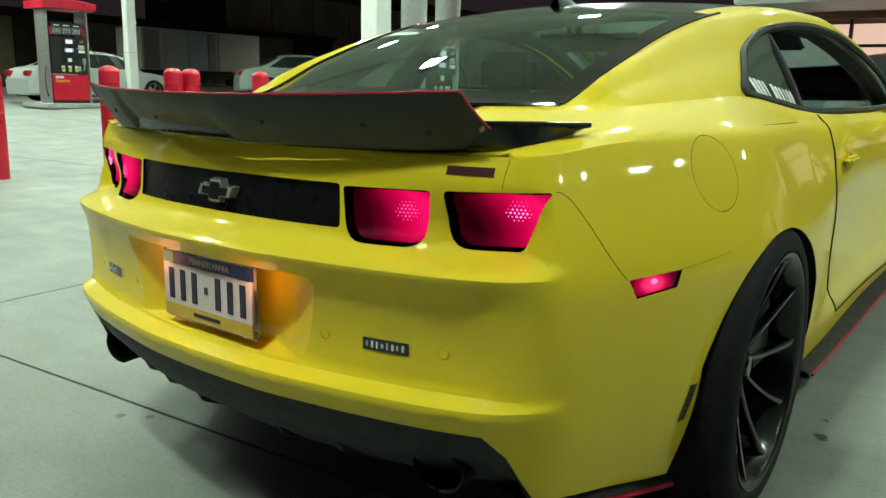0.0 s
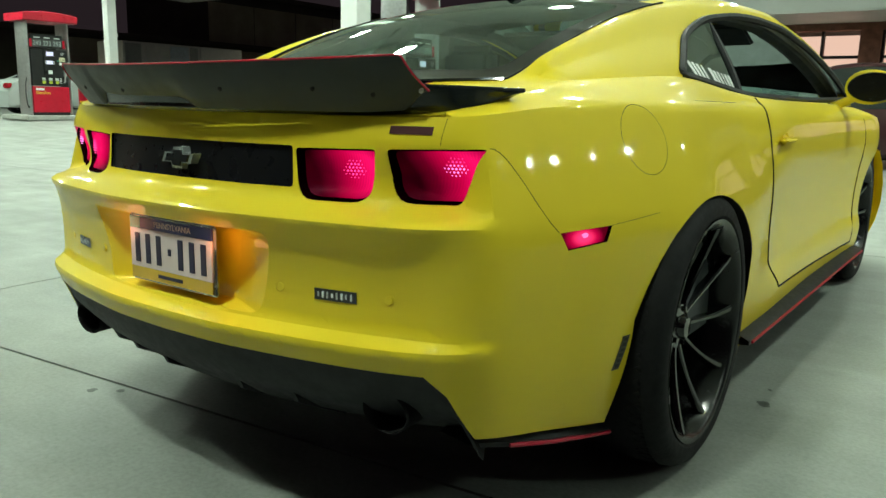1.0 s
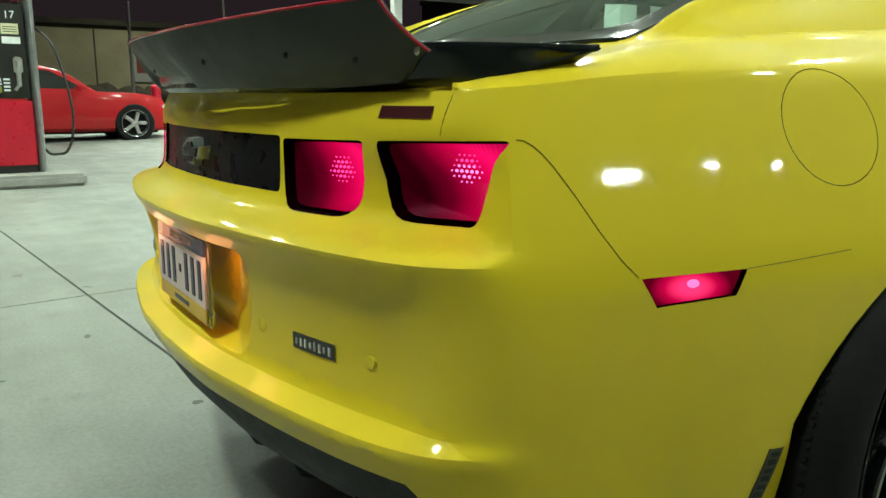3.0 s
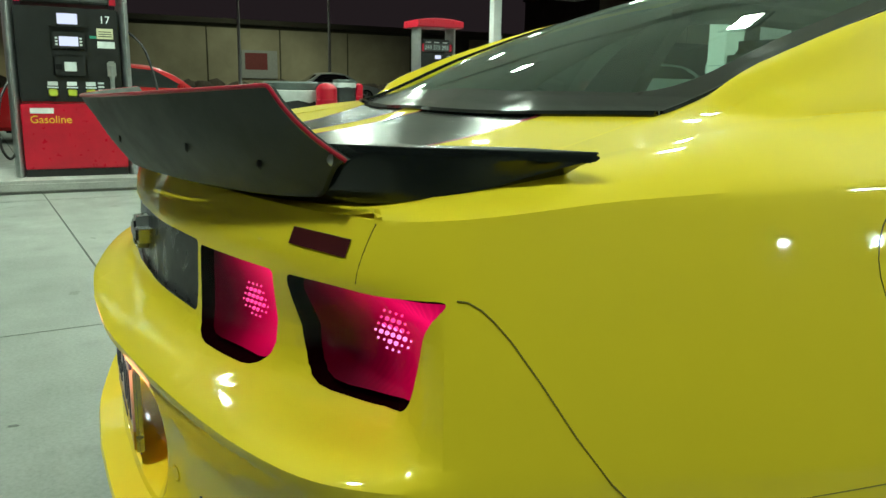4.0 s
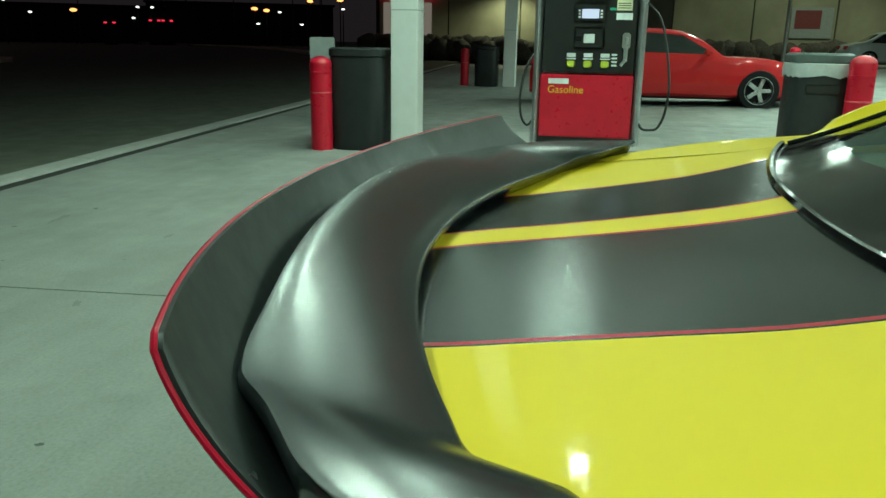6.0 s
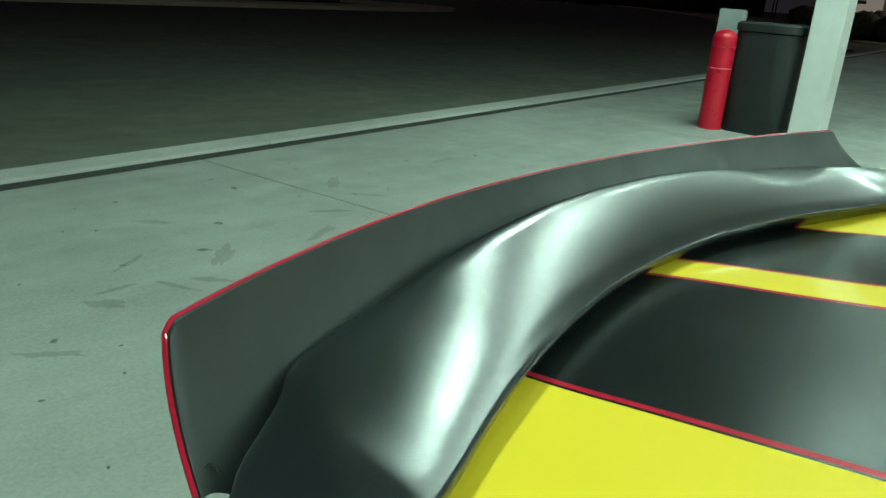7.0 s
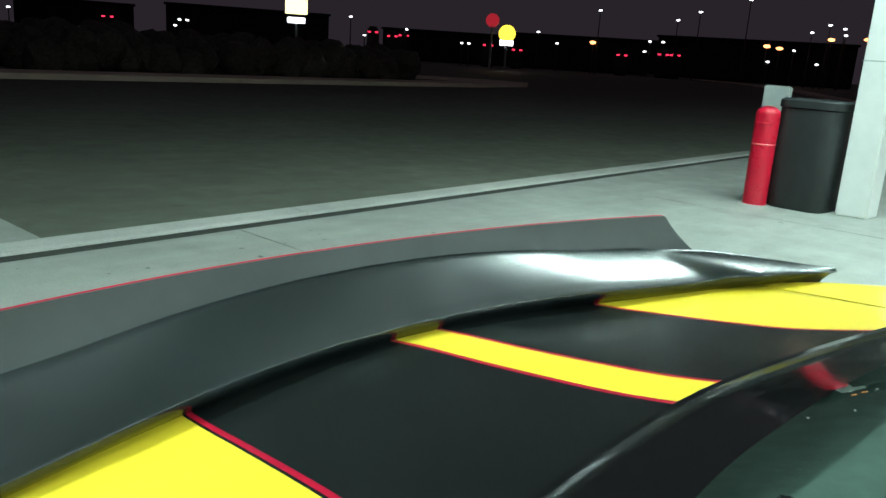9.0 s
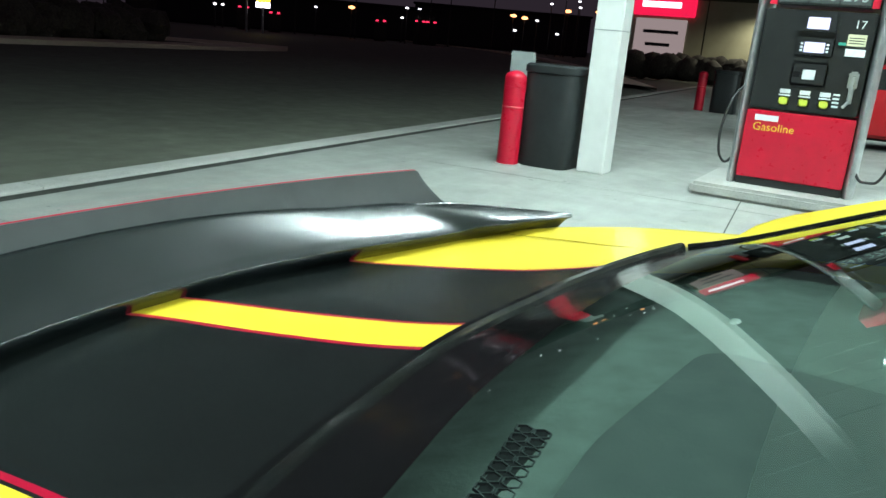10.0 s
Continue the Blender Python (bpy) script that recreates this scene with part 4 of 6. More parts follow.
for x in (0.548, -0.548):
    bm = bmesh.new()
    m = Matrix.Translation((x, 0.246, 0.311)) @ Matrix.Rotation(math.pi / 2, 4, "X") @ Matrix.Diagonal((1.25, 0.95, 1, 1))
    lathe(bm, [(0.036, -0.22), (0.044, -0.15), (0.047, -0.02), (0.049, 0.0), (0.046, 0.004), (0.042, -0.004), (0.040, -0.16), (0.0, -0.17)], 28, m)
    part("exhaust_tip", bm, GAP, car, "black exhaust tip")
for sd in (1, -1):
    bm = bmesh.new()
    P = [(0.690, 0.360, 0.252), (0.735, 0.42, 0.245), (0.785, 0.52, 0.232), (0.820, 0.63, 0.217), (0.838, 0.70, 0.206)]
    rows = [[Vector((sd * (x - 0.10), y + 0.02, z - 0.002)), Vector((sd * (x - 0.02), y, z + 0.004)), Vector((sd * (x + 0.012), y - 0.008, z - 0.004)), Vector((sd * (x + 0.012), y - 0.008, z - 0.014)), Vector((sd * (x - 0.10), y + 0.02, z - 0.018))] for x, y, z in P]
    grid(bm, rows, close=True)
    lip = part("bumper_lip", bm, PLASTIC, car, "black bumper lip with red edge")
    bm = bmesh.new()
    tube(bm, [Vector((sd * (x + 0.0135), y - 0.009, z - 0.010)) for x, y, z in P[1:]], 0.005, 6)
    part("red_piping", bm, RED_TRIM, lip)
    bm = bmesh.new()
    rows = []
    out = lambda y: 0.964 + 0.036 * (y - 1.455) / 2.0
    for y in np.linspace(1.455, 3.50, 20):
        x = out(y)
        rows.append([Vector((sd * (x - 0.06), y, 0.262)), Vector((sd * (x - 0.026), y, 0.259)), Vector((sd * (x - 0.006), y, 0.252)), Vector((sd * x, y, 0.247)), Vector((sd * x, y, 0.236)), Vector((sd * 0.88, y, 0.228))])
    grid(bm, rows, close=True)
    skirt = part("side_skirt", bm, PLASTIC, car, "black side skirt with red edge")
    bm = bmesh.new()
    tube(bm, [Vector((sd * (out(y) + 0.002), y, 0.2415)) for y in np.linspace(1.48, 3.49, 12)], 0.005, 6)
    part("red_piping", bm, RED_TRIM, skirt)
    # wheel housings
    for yh in (YR, YF):
        bm = bmesh.new()
        rows = []
        ring = arch(yh, np.linspace(-0.5, math.pi + 0.5, 30))
        for y, z in ring:
            lip = flank_x(y, max(z, 0.2)) - 0.003
            rows.append([Vector((sd * xx, y, z)) for xx in (lip, 0.80, 0.60)])
        grid(bm, rows)
        bm.faces.new([bm.verts.new((sd * 0.60, y, z)) for y, z in ring])
        part("wheel_housing", bm, GAP, car)
bm = bmesh.new()
box(bm, (-0.62, 0.5, 0.17), (0.62, 4.7, 0.24), 0.02)
box(bm, (-0.86, 1.45, 0.17), (0.86, 3.45, 0.30), 0.02)
part("underbody", bm, GAP, car)

# wheels
SPOKE = plain("spoke_black", (0.0035, 0.0035, 0.0042), 0.13, vary=0.15, coat=0.6, spec=0.5)
TRX = Matrix.Rotation(math.pi / 2, 4, "Y")
bm = bmesh.new()
lathe(bm, [(0.262, -0.20), (0.275, -0.19), (0.262, -0.17), (0.250, -0.05), (0.255, 0.03), (0.268, 0.065), (0.288, 0.075), (0.295, 0.082), (0.293, 0.088), (0.283, 0.086), (0.272, 0.075), (0.262, 0.05)], 56, TRX)
RIM = plain("rim_black", (0.006, 0.006, 0.0065), 0.22, vary=0.2, spec=0.4)
wheel = part("wheel", bm, RIM, car, "gloss black many-spoked alloy wheel", angle=40)
wheel.matrix_basis = Matrix.Translation((0.862, YR, ZH))
bm = bmesh.new()
lathe(bm, [(0.287, 0.070), (0.292, 0.080), (0.302, 0.089), (0.325, 0.090), (0.344, 0.080), (0.356, 0.062), (0.361, 0.035), (0.362, -0.06), (0.361, -0.16), (0.352, -0.19), (0.33, -0.20), (0.275, -0.19)], 64, TRX)
part("tyre", bm, RUBBER, wheel, "low profile black tyre")
bm = bmesh.new()
for k in range(72):
    a = 2 * math.pi * k / 72
    m = Matrix.Rotation(a, 4, "X")
    for s in (1, -1):
        box(bm, (0.014, -0.003, 0.352), (0.050, 0.003, 0.3619), 0.0, 1, m @ Matrix.Rotation(0.5 * s, 4, "Z"))
part("tread", bm, RUBBER, wheel)
for k in range(10):
    bm = bmesh.new()
    rows = []
    for i in range(9):
        v = i / 8
        r = 0.045 + 0.238 * v
        sweep = 0.10 * v * v
        depth = 0.012 + 0.064 * v ** 1.3
        w = 0.0090 - 0.001 * v + 0.006 * max(0, v - 0.55) / 0.45
        th = 0.030 - 0.012 * v
        cs = [(-w, -th), (-w * 0.85, -0.004), (-w * 0.45, 0.0), (w * 0.45, -0.001), (w * 0.85, -0.008), (w, -th)]
        rows.append([Vector((depth + d, t, r)) for t, d in cs])
        rows[-1] = [Matrix.Rotation(sweep, 3, "X") @ p for p in rows[-1]]
    grid(bm, rows, close=True)
    bmesh.ops.rotate(bm, verts=bm.verts, cent=(0, 0, 0), matrix=Matrix.Rotation(2 * math.pi * k / 10 + 0.235, 3, "X"))
    part("spoke", bm, SPOKE, wheel, angle=25)
bm = bmesh.new()
lathe(bm, [(0.0, 0.034), (0.026, 0.032), (0.030, 0.026), (0.034, 0.016), (0.060, 0.012), (0.070, -0.002), (0.074, -0.07)], 32, TRX)
for k in range(5):
    a = 2 * math.pi * k / 5
    cyl(bm, (0.0, 0.047 * math.cos(a), 0.047 * math.sin(a)), (0.021, 0.048 * math.cos(a), 0.048 * math.sin(a)), 0.008, n=6)
part("hub", bm, SPOKE, wheel)
bm = bmesh.new()
lathe(bm, [(0.07, -0.10), (0.175, -0.10), (0.178, -0.104), (0.178, -0.124), (0.07, -0.124)], 40, TRX)
part("brake_disc", bm, plain("dull_disc", (0.02, 0.02, 0.02), 0.5, metal=0.4), wheel, "dark steel brake disc")
bm = bmesh.new()
box(bm, (-0.15, -0.19, -0.07), (-0.085, -0.10, 0.09), 0.015)
part("brake_caliper", bm, RIM, wheel, "black brake caliper")
for sd, yh in ((1, YF), (-1, YR), (-1, YF)):
    copy_thing(wheel, Matrix.Translation((sd * (0.862 if yh == YR else 0.850), yh, ZH)) @ (Matrix.Rotation(math.pi, 4, "Z") if sd < 0 else Matrix()))

# door mirror
for sd in (1, -1):
    bm = bmesh.new()
    g = bmesh.ops.create_uvsphere(bm, u_segments=20, v_segments=12, radius=1)["verts"]
    for v in g:
        v.co = Vector((v.co.x * 0.115, v.co.y * 0.075 if v.co.y > 0 else v.co.y * 0.012, v.co.z * 0.075 * (1 - 0.15 * v.co.x * sd)))
    bmesh.ops.translate(bm, verts=g, vec=(sd * 1.025, 3.0, 1.045))
    cyl(bm, (sd * 0.86, 3.06, 0.955), (sd * 0.955, 3.02, 1.00), 0.022, 0.018, 12)
    mir = part("door_mirror", bm, YELLOW, car, "yellow door mirror")
    bm = bmesh.new()
    lathe(bm, [(0, 0.0), (1, 0.0), (1.04, -0.006)], 24, Matrix.Translation((sd * 1.025, 2.986, 1.045)) @ Matrix.Rotation(math.pi / 2, 4, "X") @ Matrix.Diagonal((0.10, 0.062, 1, 1)))
    part("mirror_glass", bm, GLOSS_BLACK, mir)
# roof aerial
bm = bmesh.new()
rows = []
for i in range(9):
    v = i / 8
    y, h, w = 1.60 + 0.16 * v, 0.055 * (1 - v) ** 0.8 * (0.35 + 0.65 * min(1, v * 4 + 0.6)), 0.022 * (1 - 0.8 * v)
    z0 = crown(0, y) - 0.003
    rows.append([Vector((w, y, z0)), Vector((w * 0.4, y, z0 + h * 0.7)), Vector((0, y, z0 + h)), Vector((-w * 0.4, y, z0 + h * 0.7)), Vector((-w, y, z0))])
grid(bm, rows)
part("roof_aerial", bm, GLOSS_BLACK, car, "black shark fin aerial")

# cabin
bm = bmesh.new()
for sd in (-1, 1):
    rows = []
    for y in np.linspace(0.74, 3.60, 72):
        a, b = Vector((s1x(y) - 0.03, y, s1z(y) - 0.02)), Vector((s2x(y) - 0.018, y, s2z(y) - 0.012))
        rows.append([Vector((sd * (a.lerp(b, k / 6)).x, y, (a.lerp(b, k / 6)).z)) for k in range(7)])
    grid(bm, rows)
bmesh.ops.delete(bm, geom=cut(bm, [(y, z) for y, z in SIDE_WIN], (1, 2), lambda c: True), context="FACES")
grid(bm, [[Vector((u * (s2x(y) - 0.018), y, crown(u * s2x(y), y) - 0.022)) for u in np.linspace(-1, 1, 17)] for y in np.linspace(1.57, 2.50, 12)])
part("headliner", bm, CABIN, car)
shelf_z = spline([0.66, 0.72, 0.78, 0.90, 1.12], [0.950, 0.972, 0.989, 1.003, 1.006])
bm = bmesh.new()
rows = []
for y in (0.66, 0.70, 0.74, 0.78, 0.84, 0.92, 1.0, 1.06, 1.11, 1.125):
    drop = 0.05 * smooth(1.08, 1.125, y)
    rows.append([Vector((x, y, min(shelf_z(y), crown(min(abs(x), 0.5), y) - 0.028) - 0.03 * (x / 0.6) ** 4 - drop)) for x in np.linspace(-0.66, 0.66, 19)])
grid(bm, rows)
shelf = part("parcel_shelf", bm, SEAT, car, "grey parcel shelf under the rear window")
bm = bmesh.new()
edge = rounded([(-0.10, 0.842), (0.112, 0.815), (0.30, 0.822), (0.34, 1.04), (-0.08, 1.06)], 0.03, 4)
vs = [[bm.verts.new((x, y, shelf_z(y) - 0.03 * (x / 0.6) ** 4 + dz)) for x, y in edge] for dz in (-0.006, 0.004)]
for i in range(len(edge)):
    j = (i + 1) % len(edge)
    bm.faces.new((vs[0][i], vs[0][j], vs[1][j], vs[1][i]))
bm.faces.new(vs[1])
part("speaker_panel", bm, CABIN, shelf, "dark rounded speaker panel")
grille = bmesh.new()
askew = Matrix.Translation((0.105, 0.768, 0)) @ Matrix.Rotation(0.13, 4, "Z") @ Matrix.Translation((-0.105, -0.768, 0))
box(grille, (0.105, 0.757, 0.968), (0.320, 0.785, 0.9895), 0.004, 2, askew)
gr = part("shelf_vent", grille, GAP, shelf, "black honeycomb vent")
for i in range(15):
    for j in range(2):
        bm = bmesh.new()
        lathe(bm, [(0.0072, 0.0), (0.0070, 0.002), (0.0058, 0.002), (0.0058, 0.0)], 6, askew @ Matrix.Translation((0.1145 + i * 0.0138, 0.7645 + j * 0.0130, 0.989)))
        part("vent_cell", bm, PLASTIC, gr)
for x in (0.33, -0.33):
    bm = bmesh.new()
    box(bm, (x - 0.26, 1.13, 0.42), (x + 0.26, 1.30, 1.005), 0.06, 3)
    box(bm, (x - 0.25, 1.25, 0.36), (x + 0.25, 1.75, 0.52), 0.05, 3)
    part("rear_seat", bm, SEAT, car, "grey rear seat")
    bm = bmesh.new()
    box(bm, (x - 0.235, 1.95, 0.45), (x + 0.235, 2.12, 0.98), 0.07, 3, Matrix.Translation((0, 2.0, 0.5)) @ Matrix.Rotation(0.22, 4, "X") @ Matrix.Translation((0, -2.0, -0.5)))
    box(bm, (x - 0.25, 2.0, 0.36), (x + 0.25, 2.55, 0.52), 0.05, 3)
    seat = part("front_seat", bm, SEAT, car, "grey front seat")
    bm = bmesh.new()
    box(bm, (x - 0.13, 1.80, 1.00), (x + 0.13, 1.90, 1.17), 0.04, 3)
    part("headrest", bm, SEAT, seat)
for sd in (1, -1):
    bm = bmesh.new()
    rows = []
    for k in range(7):
        z = 0.965 + 0.27 * k / 6
        y0 = 1.50 + 0.16 * (k / 6) ** 2
        rows.append([Vector((sd * (win_x(y, z) - d), y, z)) for y, d in ((y0, 0.075), (y0 + 0.03, 0.032), (1.735 + 0.06 * k / 6, 0.032), (1.755 + 0.06 * k / 6, 0.075))])
    grid(bm, rows)
    part("pillar_trim", bm, CABIN, car, "dark inner pillar trim")
    bm = bmesh.new()
    tube(bm, [Vector((sd * (s2x(y) - 0.045), y, s2z(y) - 0.035)) for y in np.linspace(1.75, 3.55, 19)], 0.038, 8)
    part("roof_rail_trim", bm, CABIN, car)
    bm = bmesh.new()
    box(bm, (sd * 0.33 - 0.25, 2.50, 1.268), (sd * 0.33 + 0.25, 2.70, 1.290), 0.008, 2, Matrix.Translation((0, 2.5, 1.28)) @ Matrix.Rotation(-0.30, 4, "X") @ Matrix.Translation((0, -2.5, -1.28)))
    part("sun_visor", bm, CABIN, car)
bm = bmesh.new()
box(bm, (-0.74, 3.05, 0.70), (0.74, 3.50, 0.985), 0.05, 3)
part("dashboard", bm, CABIN, car)
for sd in (1, -1):
    bm = bmesh.new()
    box(bm, (sd * 0.84 - 0.03, 1.1, 0.30), (sd * 0.84 + 0.03, 3.1, 0.955), 0.02)
    part("door_lining", bm, CABIN, car)

# nose, which closes the car in front
bm = bmesh.new()
nose = ((0.762, -0.035, 0.88), (0.70, 0.075, 0.95), (0.62, 0.11, 0.97), (0.50, 0.13, 0.985), (0.38, 0.13, 0.985), (0.27, 0.09, 0.97), (0.20, 0.02, 0.95))
grid(bm, [[Vector((0.955 * w * u, 4.80 + d - 0.16 * u * u - 0.10 * u ** 8, z)) for u in np.linspace(-1, 1, 25)] for z, d, w in nose], lambda i, j: 1 if 4 <= j < 20 and i in (1, 4) else 0)
part("front_bumper", bm, [YELLOW, PLASTIC], car, "yellow nose with black grille openings")

# ---- the forecourt and the road ----
def ground_mat(name, lo, hi, rough, stain, dirt=0.5, fine=70.0):
    m, t, b = nt(name)
    base = ramp(t, tex_noise(t, 0.55, 6.0, 0.65), [(0.30, lo), (0.72, hi)])
    speck = ramp(t, tex_noise(t, fine, 4.0, 0.7), [(0.30, (0.78, 0.78, 0.78)), (0.60, (1, 1, 1)), (0.85, (1.08, 1.08, 1.08))])
    c = mix(t, 1.0, base, speck, "MULTIPLY")
    blot = ramp(t, tex_noise(t, 2.3, 5.0, 0.6), [(0.58, (0, 0, 0)), (0.76, (1, 1, 1))])
    k = t.nodes.new("ShaderNodeMath")
    k.operation = "MULTIPLY"
    k.inputs[1].default_value = dirt
    t.links.new(blot, k.inputs[0])
    c = mix(t, k.outputs[0], c, stain)
    streak = ramp(t, tex_noise(t, 1.3, 4.0, 0.6, "Object", (0.35, 3.0, 1.0)), [(0.45, (0.86, 0.86, 0.86)), (0.62, (1, 1, 1))])
    c = mix(t, 0.7, c, streak, "MULTIPLY")
    t.links.new(c, b.inputs["Base Color"])
    t.links.new(ramp(t, tex_noise(t, 3.1), [(0.3, (rough - 0.14,) * 3), (0.7, (rough + 0.1,) * 3)]), b.inputs["Roughness"])
    bump(t, b, tex_noise(t, fine * 1.2, 4.0, 0.6), 0.22, 0.003)
    return m


CONCRETE = ground_mat("concrete", (0.205, 0.215, 0.197), (0.30, 0.31, 0.287), 0.62, (0.12, 0.125, 0.115), 0.45)
KERB = ground_mat("kerb_concrete", (0.30, 0.305, 0.285), (0.40, 0.40, 0.37), 0.75, (0.16, 0.16, 0.15), 0.5)
ASPHALT = ground_mat("asphalt", (0.062, 0.068, 0.050), (0.094, 0.100, 0.074), 0.80, (0.022, 0.022, 0.02), 0.5, 110.0)
JOINT = plain("joint_filler", (0.045, 0.048, 0.045), 0.9)
WHITE = plain("white_paint", (0.60, 0.61, 0.59), 0.42, vary=0.07, scale=3)
CEIL = plain("canopy_white", (0.62, 0.64, 0.61), 0.5, vary=0.06, scale=1.0)
RED = plain("red_plastic", (0.46, 0.006, 0.026), 0.32, vary=0.12, scale=5)
BIN = plain("bin_grey", (0.012, 0.015, 0.0155), 0.5, vary=0.25, scale=6, relief=0.1)
GREY = plain("grey_metal_paint", (0.30, 0.33, 0.32), 0.45, vary=0.1)
BLACK = plain("pump_black", (0.012, 0.013, 0.013), 0.35, vary=0.2)
STAIN = plain("oil_spot", (0.035, 0.036, 0.033), 0.45, vary=0.4, scale=30)

TH = math.atan2(0.087, 0.996)
E1, E2 = Vector((math.cos(TH), math.sin(TH))), Vector((-math.sin(TH), math.cos(TH)))


def uv(u, v, z=0.0):
    p = E1 * u + E2 * v
    return Vector((p.x, p.y, z))


def rise(x, y):
    """The forecourt climbs gently away from the car."""
    return smooth(8, 18, -x) * 0.030 * max(0.0, y)


bm = bmesh.new()
box(bm, (-400, -400, -0.6), (400, 400, -0.10))
solid("ground", bm, ASPHALT, "dark asphalt ground to the horizon", "ground", kind="structure")
bm = bmesh.new()
grid(bm, [[uv(u, v, 0.0) for v in np.linspace(-40, -4.045, 12)] for u in np.linspace(-90, 40, 30)])
solid("road", bm, ASPHALT, "dark asphalt road beyond the kerb", "road", kind="structure")

court = thing("forecourt", "pale grey concrete forecourt of cast slabs", "forecourt", kind="structure")
PITCH = 4.235
for i in range(-9, 5):
    for j in range(0, 9):
        u0, v0 = -2.27 + i * PITCH, -3.72 + j * PITCH
        u1, v1 = u0 + PITCH, v0 + PITCH
        if j == 0:
            v0 = -3.635
        if u0 < -45:
            continue
        bm = bmesh.new()
        g = 0.006
        n = 6
        rows = []
        for a in range(n + 1):
            row = []
            for b in range(n + 1):
                p = uv(u0 + g + (PITCH - 2 * g) * a / n, v0 + g + (v1 - v0 - 2 * g) * b / n)
                row.append(Vector((p.x, p.y, rise(p.x, p.y))))
            rows.append(row)
        grid(bm, rows)
        edge = rows[0] + [r[-1] for r in rows[1:]] + rows[-1][-2::-1] + [r[0] for r in rows[-2:0:-1]]
        low = [p + Vector((0, 0, -0.012)) for p in edge]
        grid(bm, [edge + edge[:1], low + low[:1]])
        bmesh.ops.remove_doubles(bm, verts=bm.verts, dist=1e-5)
        part("slab", bm, CONCRETE, court, angle=50)
bm = bmesh.new()
rows = []
for u in np.linspace(-42, 20, 32):
    row = []
    for v in np.linspace(-3.64, 36, 24):
        p = uv(u, v)
        row.append(Vector((p.x, p.y, rise(p.x, p.y) - 0.008)))
    rows.append(row)
grid(bm, rows)
part("joint_bed", bm, JOINT, court)
# Recessed strip between slabs and kerb, much darker than both.
bm = bmesh.new()
rows = [[uv(u, v, z) for v, z in ((-3.635, -0.010), (-3.65, -0.014), (-3.79, -0.014), (-3.81, -0.014))] for u in np.linspace(-42, 16, 30)]
grid(bm, rows)
solid("gutter", bm, plain("gutter_dark", (0.016, 0.018, 0.014), 0.9, vary=0.3, scale=6), "dark recessed strip along the kerb", "gutter", kind="structure")
kerb = thing("kerb", "low pale concrete kerb along the forecourt", "kerb", kind="structure")
for k in range(-14, 6):
    bm = bmesh.new()
    u0, u1 = k * 3.0 + 0.006, k * 3.0 + 2.994
    prof = [(-3.800, -0.03), (-3.802, 0.002), (-3.808, 0.007), (-4.030, 0.010), (-4.045, 0.006), (-4.050, -0.02)]
    grid(bm, [[uv(u, v, z) for v, z in prof] for u in np.linspace(u0, u1, 3)])
    for u in (u0, u1):
        bm.faces.new([bm.verts.new(uv(u, v, z)) for v, z in prof])
    part("kerb_stone", bm, KERB, kerb)
bm = bmesh.new()
P = [uv(-1.12, -4.051), uv(-1.10, -6.1), uv(-0.6, -9.5), uv(12, -9.5), uv(12, -4.051)]
top = [bm.verts.new((p.x, p.y, 0.006)) for p in P]
bm.faces.new(top)
bm.faces.new([bm.verts.new((p.x, p.y, -0.05)) for p in reversed(P)])
solid("driveway_apron", bm, CONCRETE, "pale concrete driveway apron meeting the road", "driveway", kind="structure")

# oil spots and chewing gum on the slabs
rng = random.Random(4)
spots = bmesh.new()
for k in range(120):
    if k < 60:
        x, y = rng.uniform(-3.2, 0.6), rng.uniform(-3.6, -0.6)
    else:
        x, y = rng.uniform(-7, 1.0), rng.uniform(-3.6, 4)
    r = rng.choice([0.007, 0.010, 0.013, 0.017, 0.011, 0.026])
    a0, q = rng.uniform(0, 6), rng.uniform(0.35, 1.0)
    ring = []
    for i in range(12):
        a = 2 * math.pi * i / 12
        rr = r * (0.75 + 0.5 * rng.random())
        dx, dy = rr * math.cos(a), q * rr * math.sin(a)
        ring.append(spots.verts.new((x + dx * math.cos(a0) - dy * math.sin(a0), y + dx * math.sin(a0) + dy * math.cos(a0), 0.0012)))
    spots.faces.new(ring)
smear = bmesh.new()
for k in range(46):
    x, y = rng.uniform(-3.4, 1.4), rng.uniform(-3.4, -0.35)
    if k > 30:
        x, y = rng.uniform(-6.5, -1.2), rng.uniform(-2, 5)
    a0, L, W = rng.uniform(0, 6), rng.uniform(0.03, 0.14), rng.uniform(0.012, 0.045)
    ring = []
    for i in range(18):
        a = 2 * math.pi * i / 18
        q = 0.55 + 0.75 * rng.random()
        dx, dy = L * q * math.cos(a), W * q * math.sin(a)
        ring.append(smear.verts.new((x + dx * math.cos(a0) - dy * math.sin(a0), y + dx * math.sin(a0) + dy * math.cos(a0), 0.0010)))
    smear.faces.new(ring)
solid("dirt_smears", smear, ground_mat("dirt_smear", (0.14, 0.145, 0.13), (0.23, 0.235, 0.215), 0.6, (0.09, 0.09, 0.085), 0.6), "faint grey dirt smears on the concrete", "stain", kind="stuff")
solid("oil_spots", spots, STAIN, "small dark oil spots on the concrete", "stain", kind="stuff")

# ---- canopy ----
bm = bmesh.new()
X0, X1, Y0, Y1, ZC = -28.0, 14.5, -3.0, 21.0, 5.0
k = 0
x = X0
while x < X1:
    grid(bm, [[Vector((xx, yy, zz)) for yy in (Y0, Y1)] for xx, zz in ((x, ZC + 0.03), (x + 0.012, ZC + 0.03), (x + 0.016, ZC), (x + 1.16, ZC), (x + 1.164, ZC + 0.03), (x + 1.18, ZC + 0.03))])
    x += 1.18
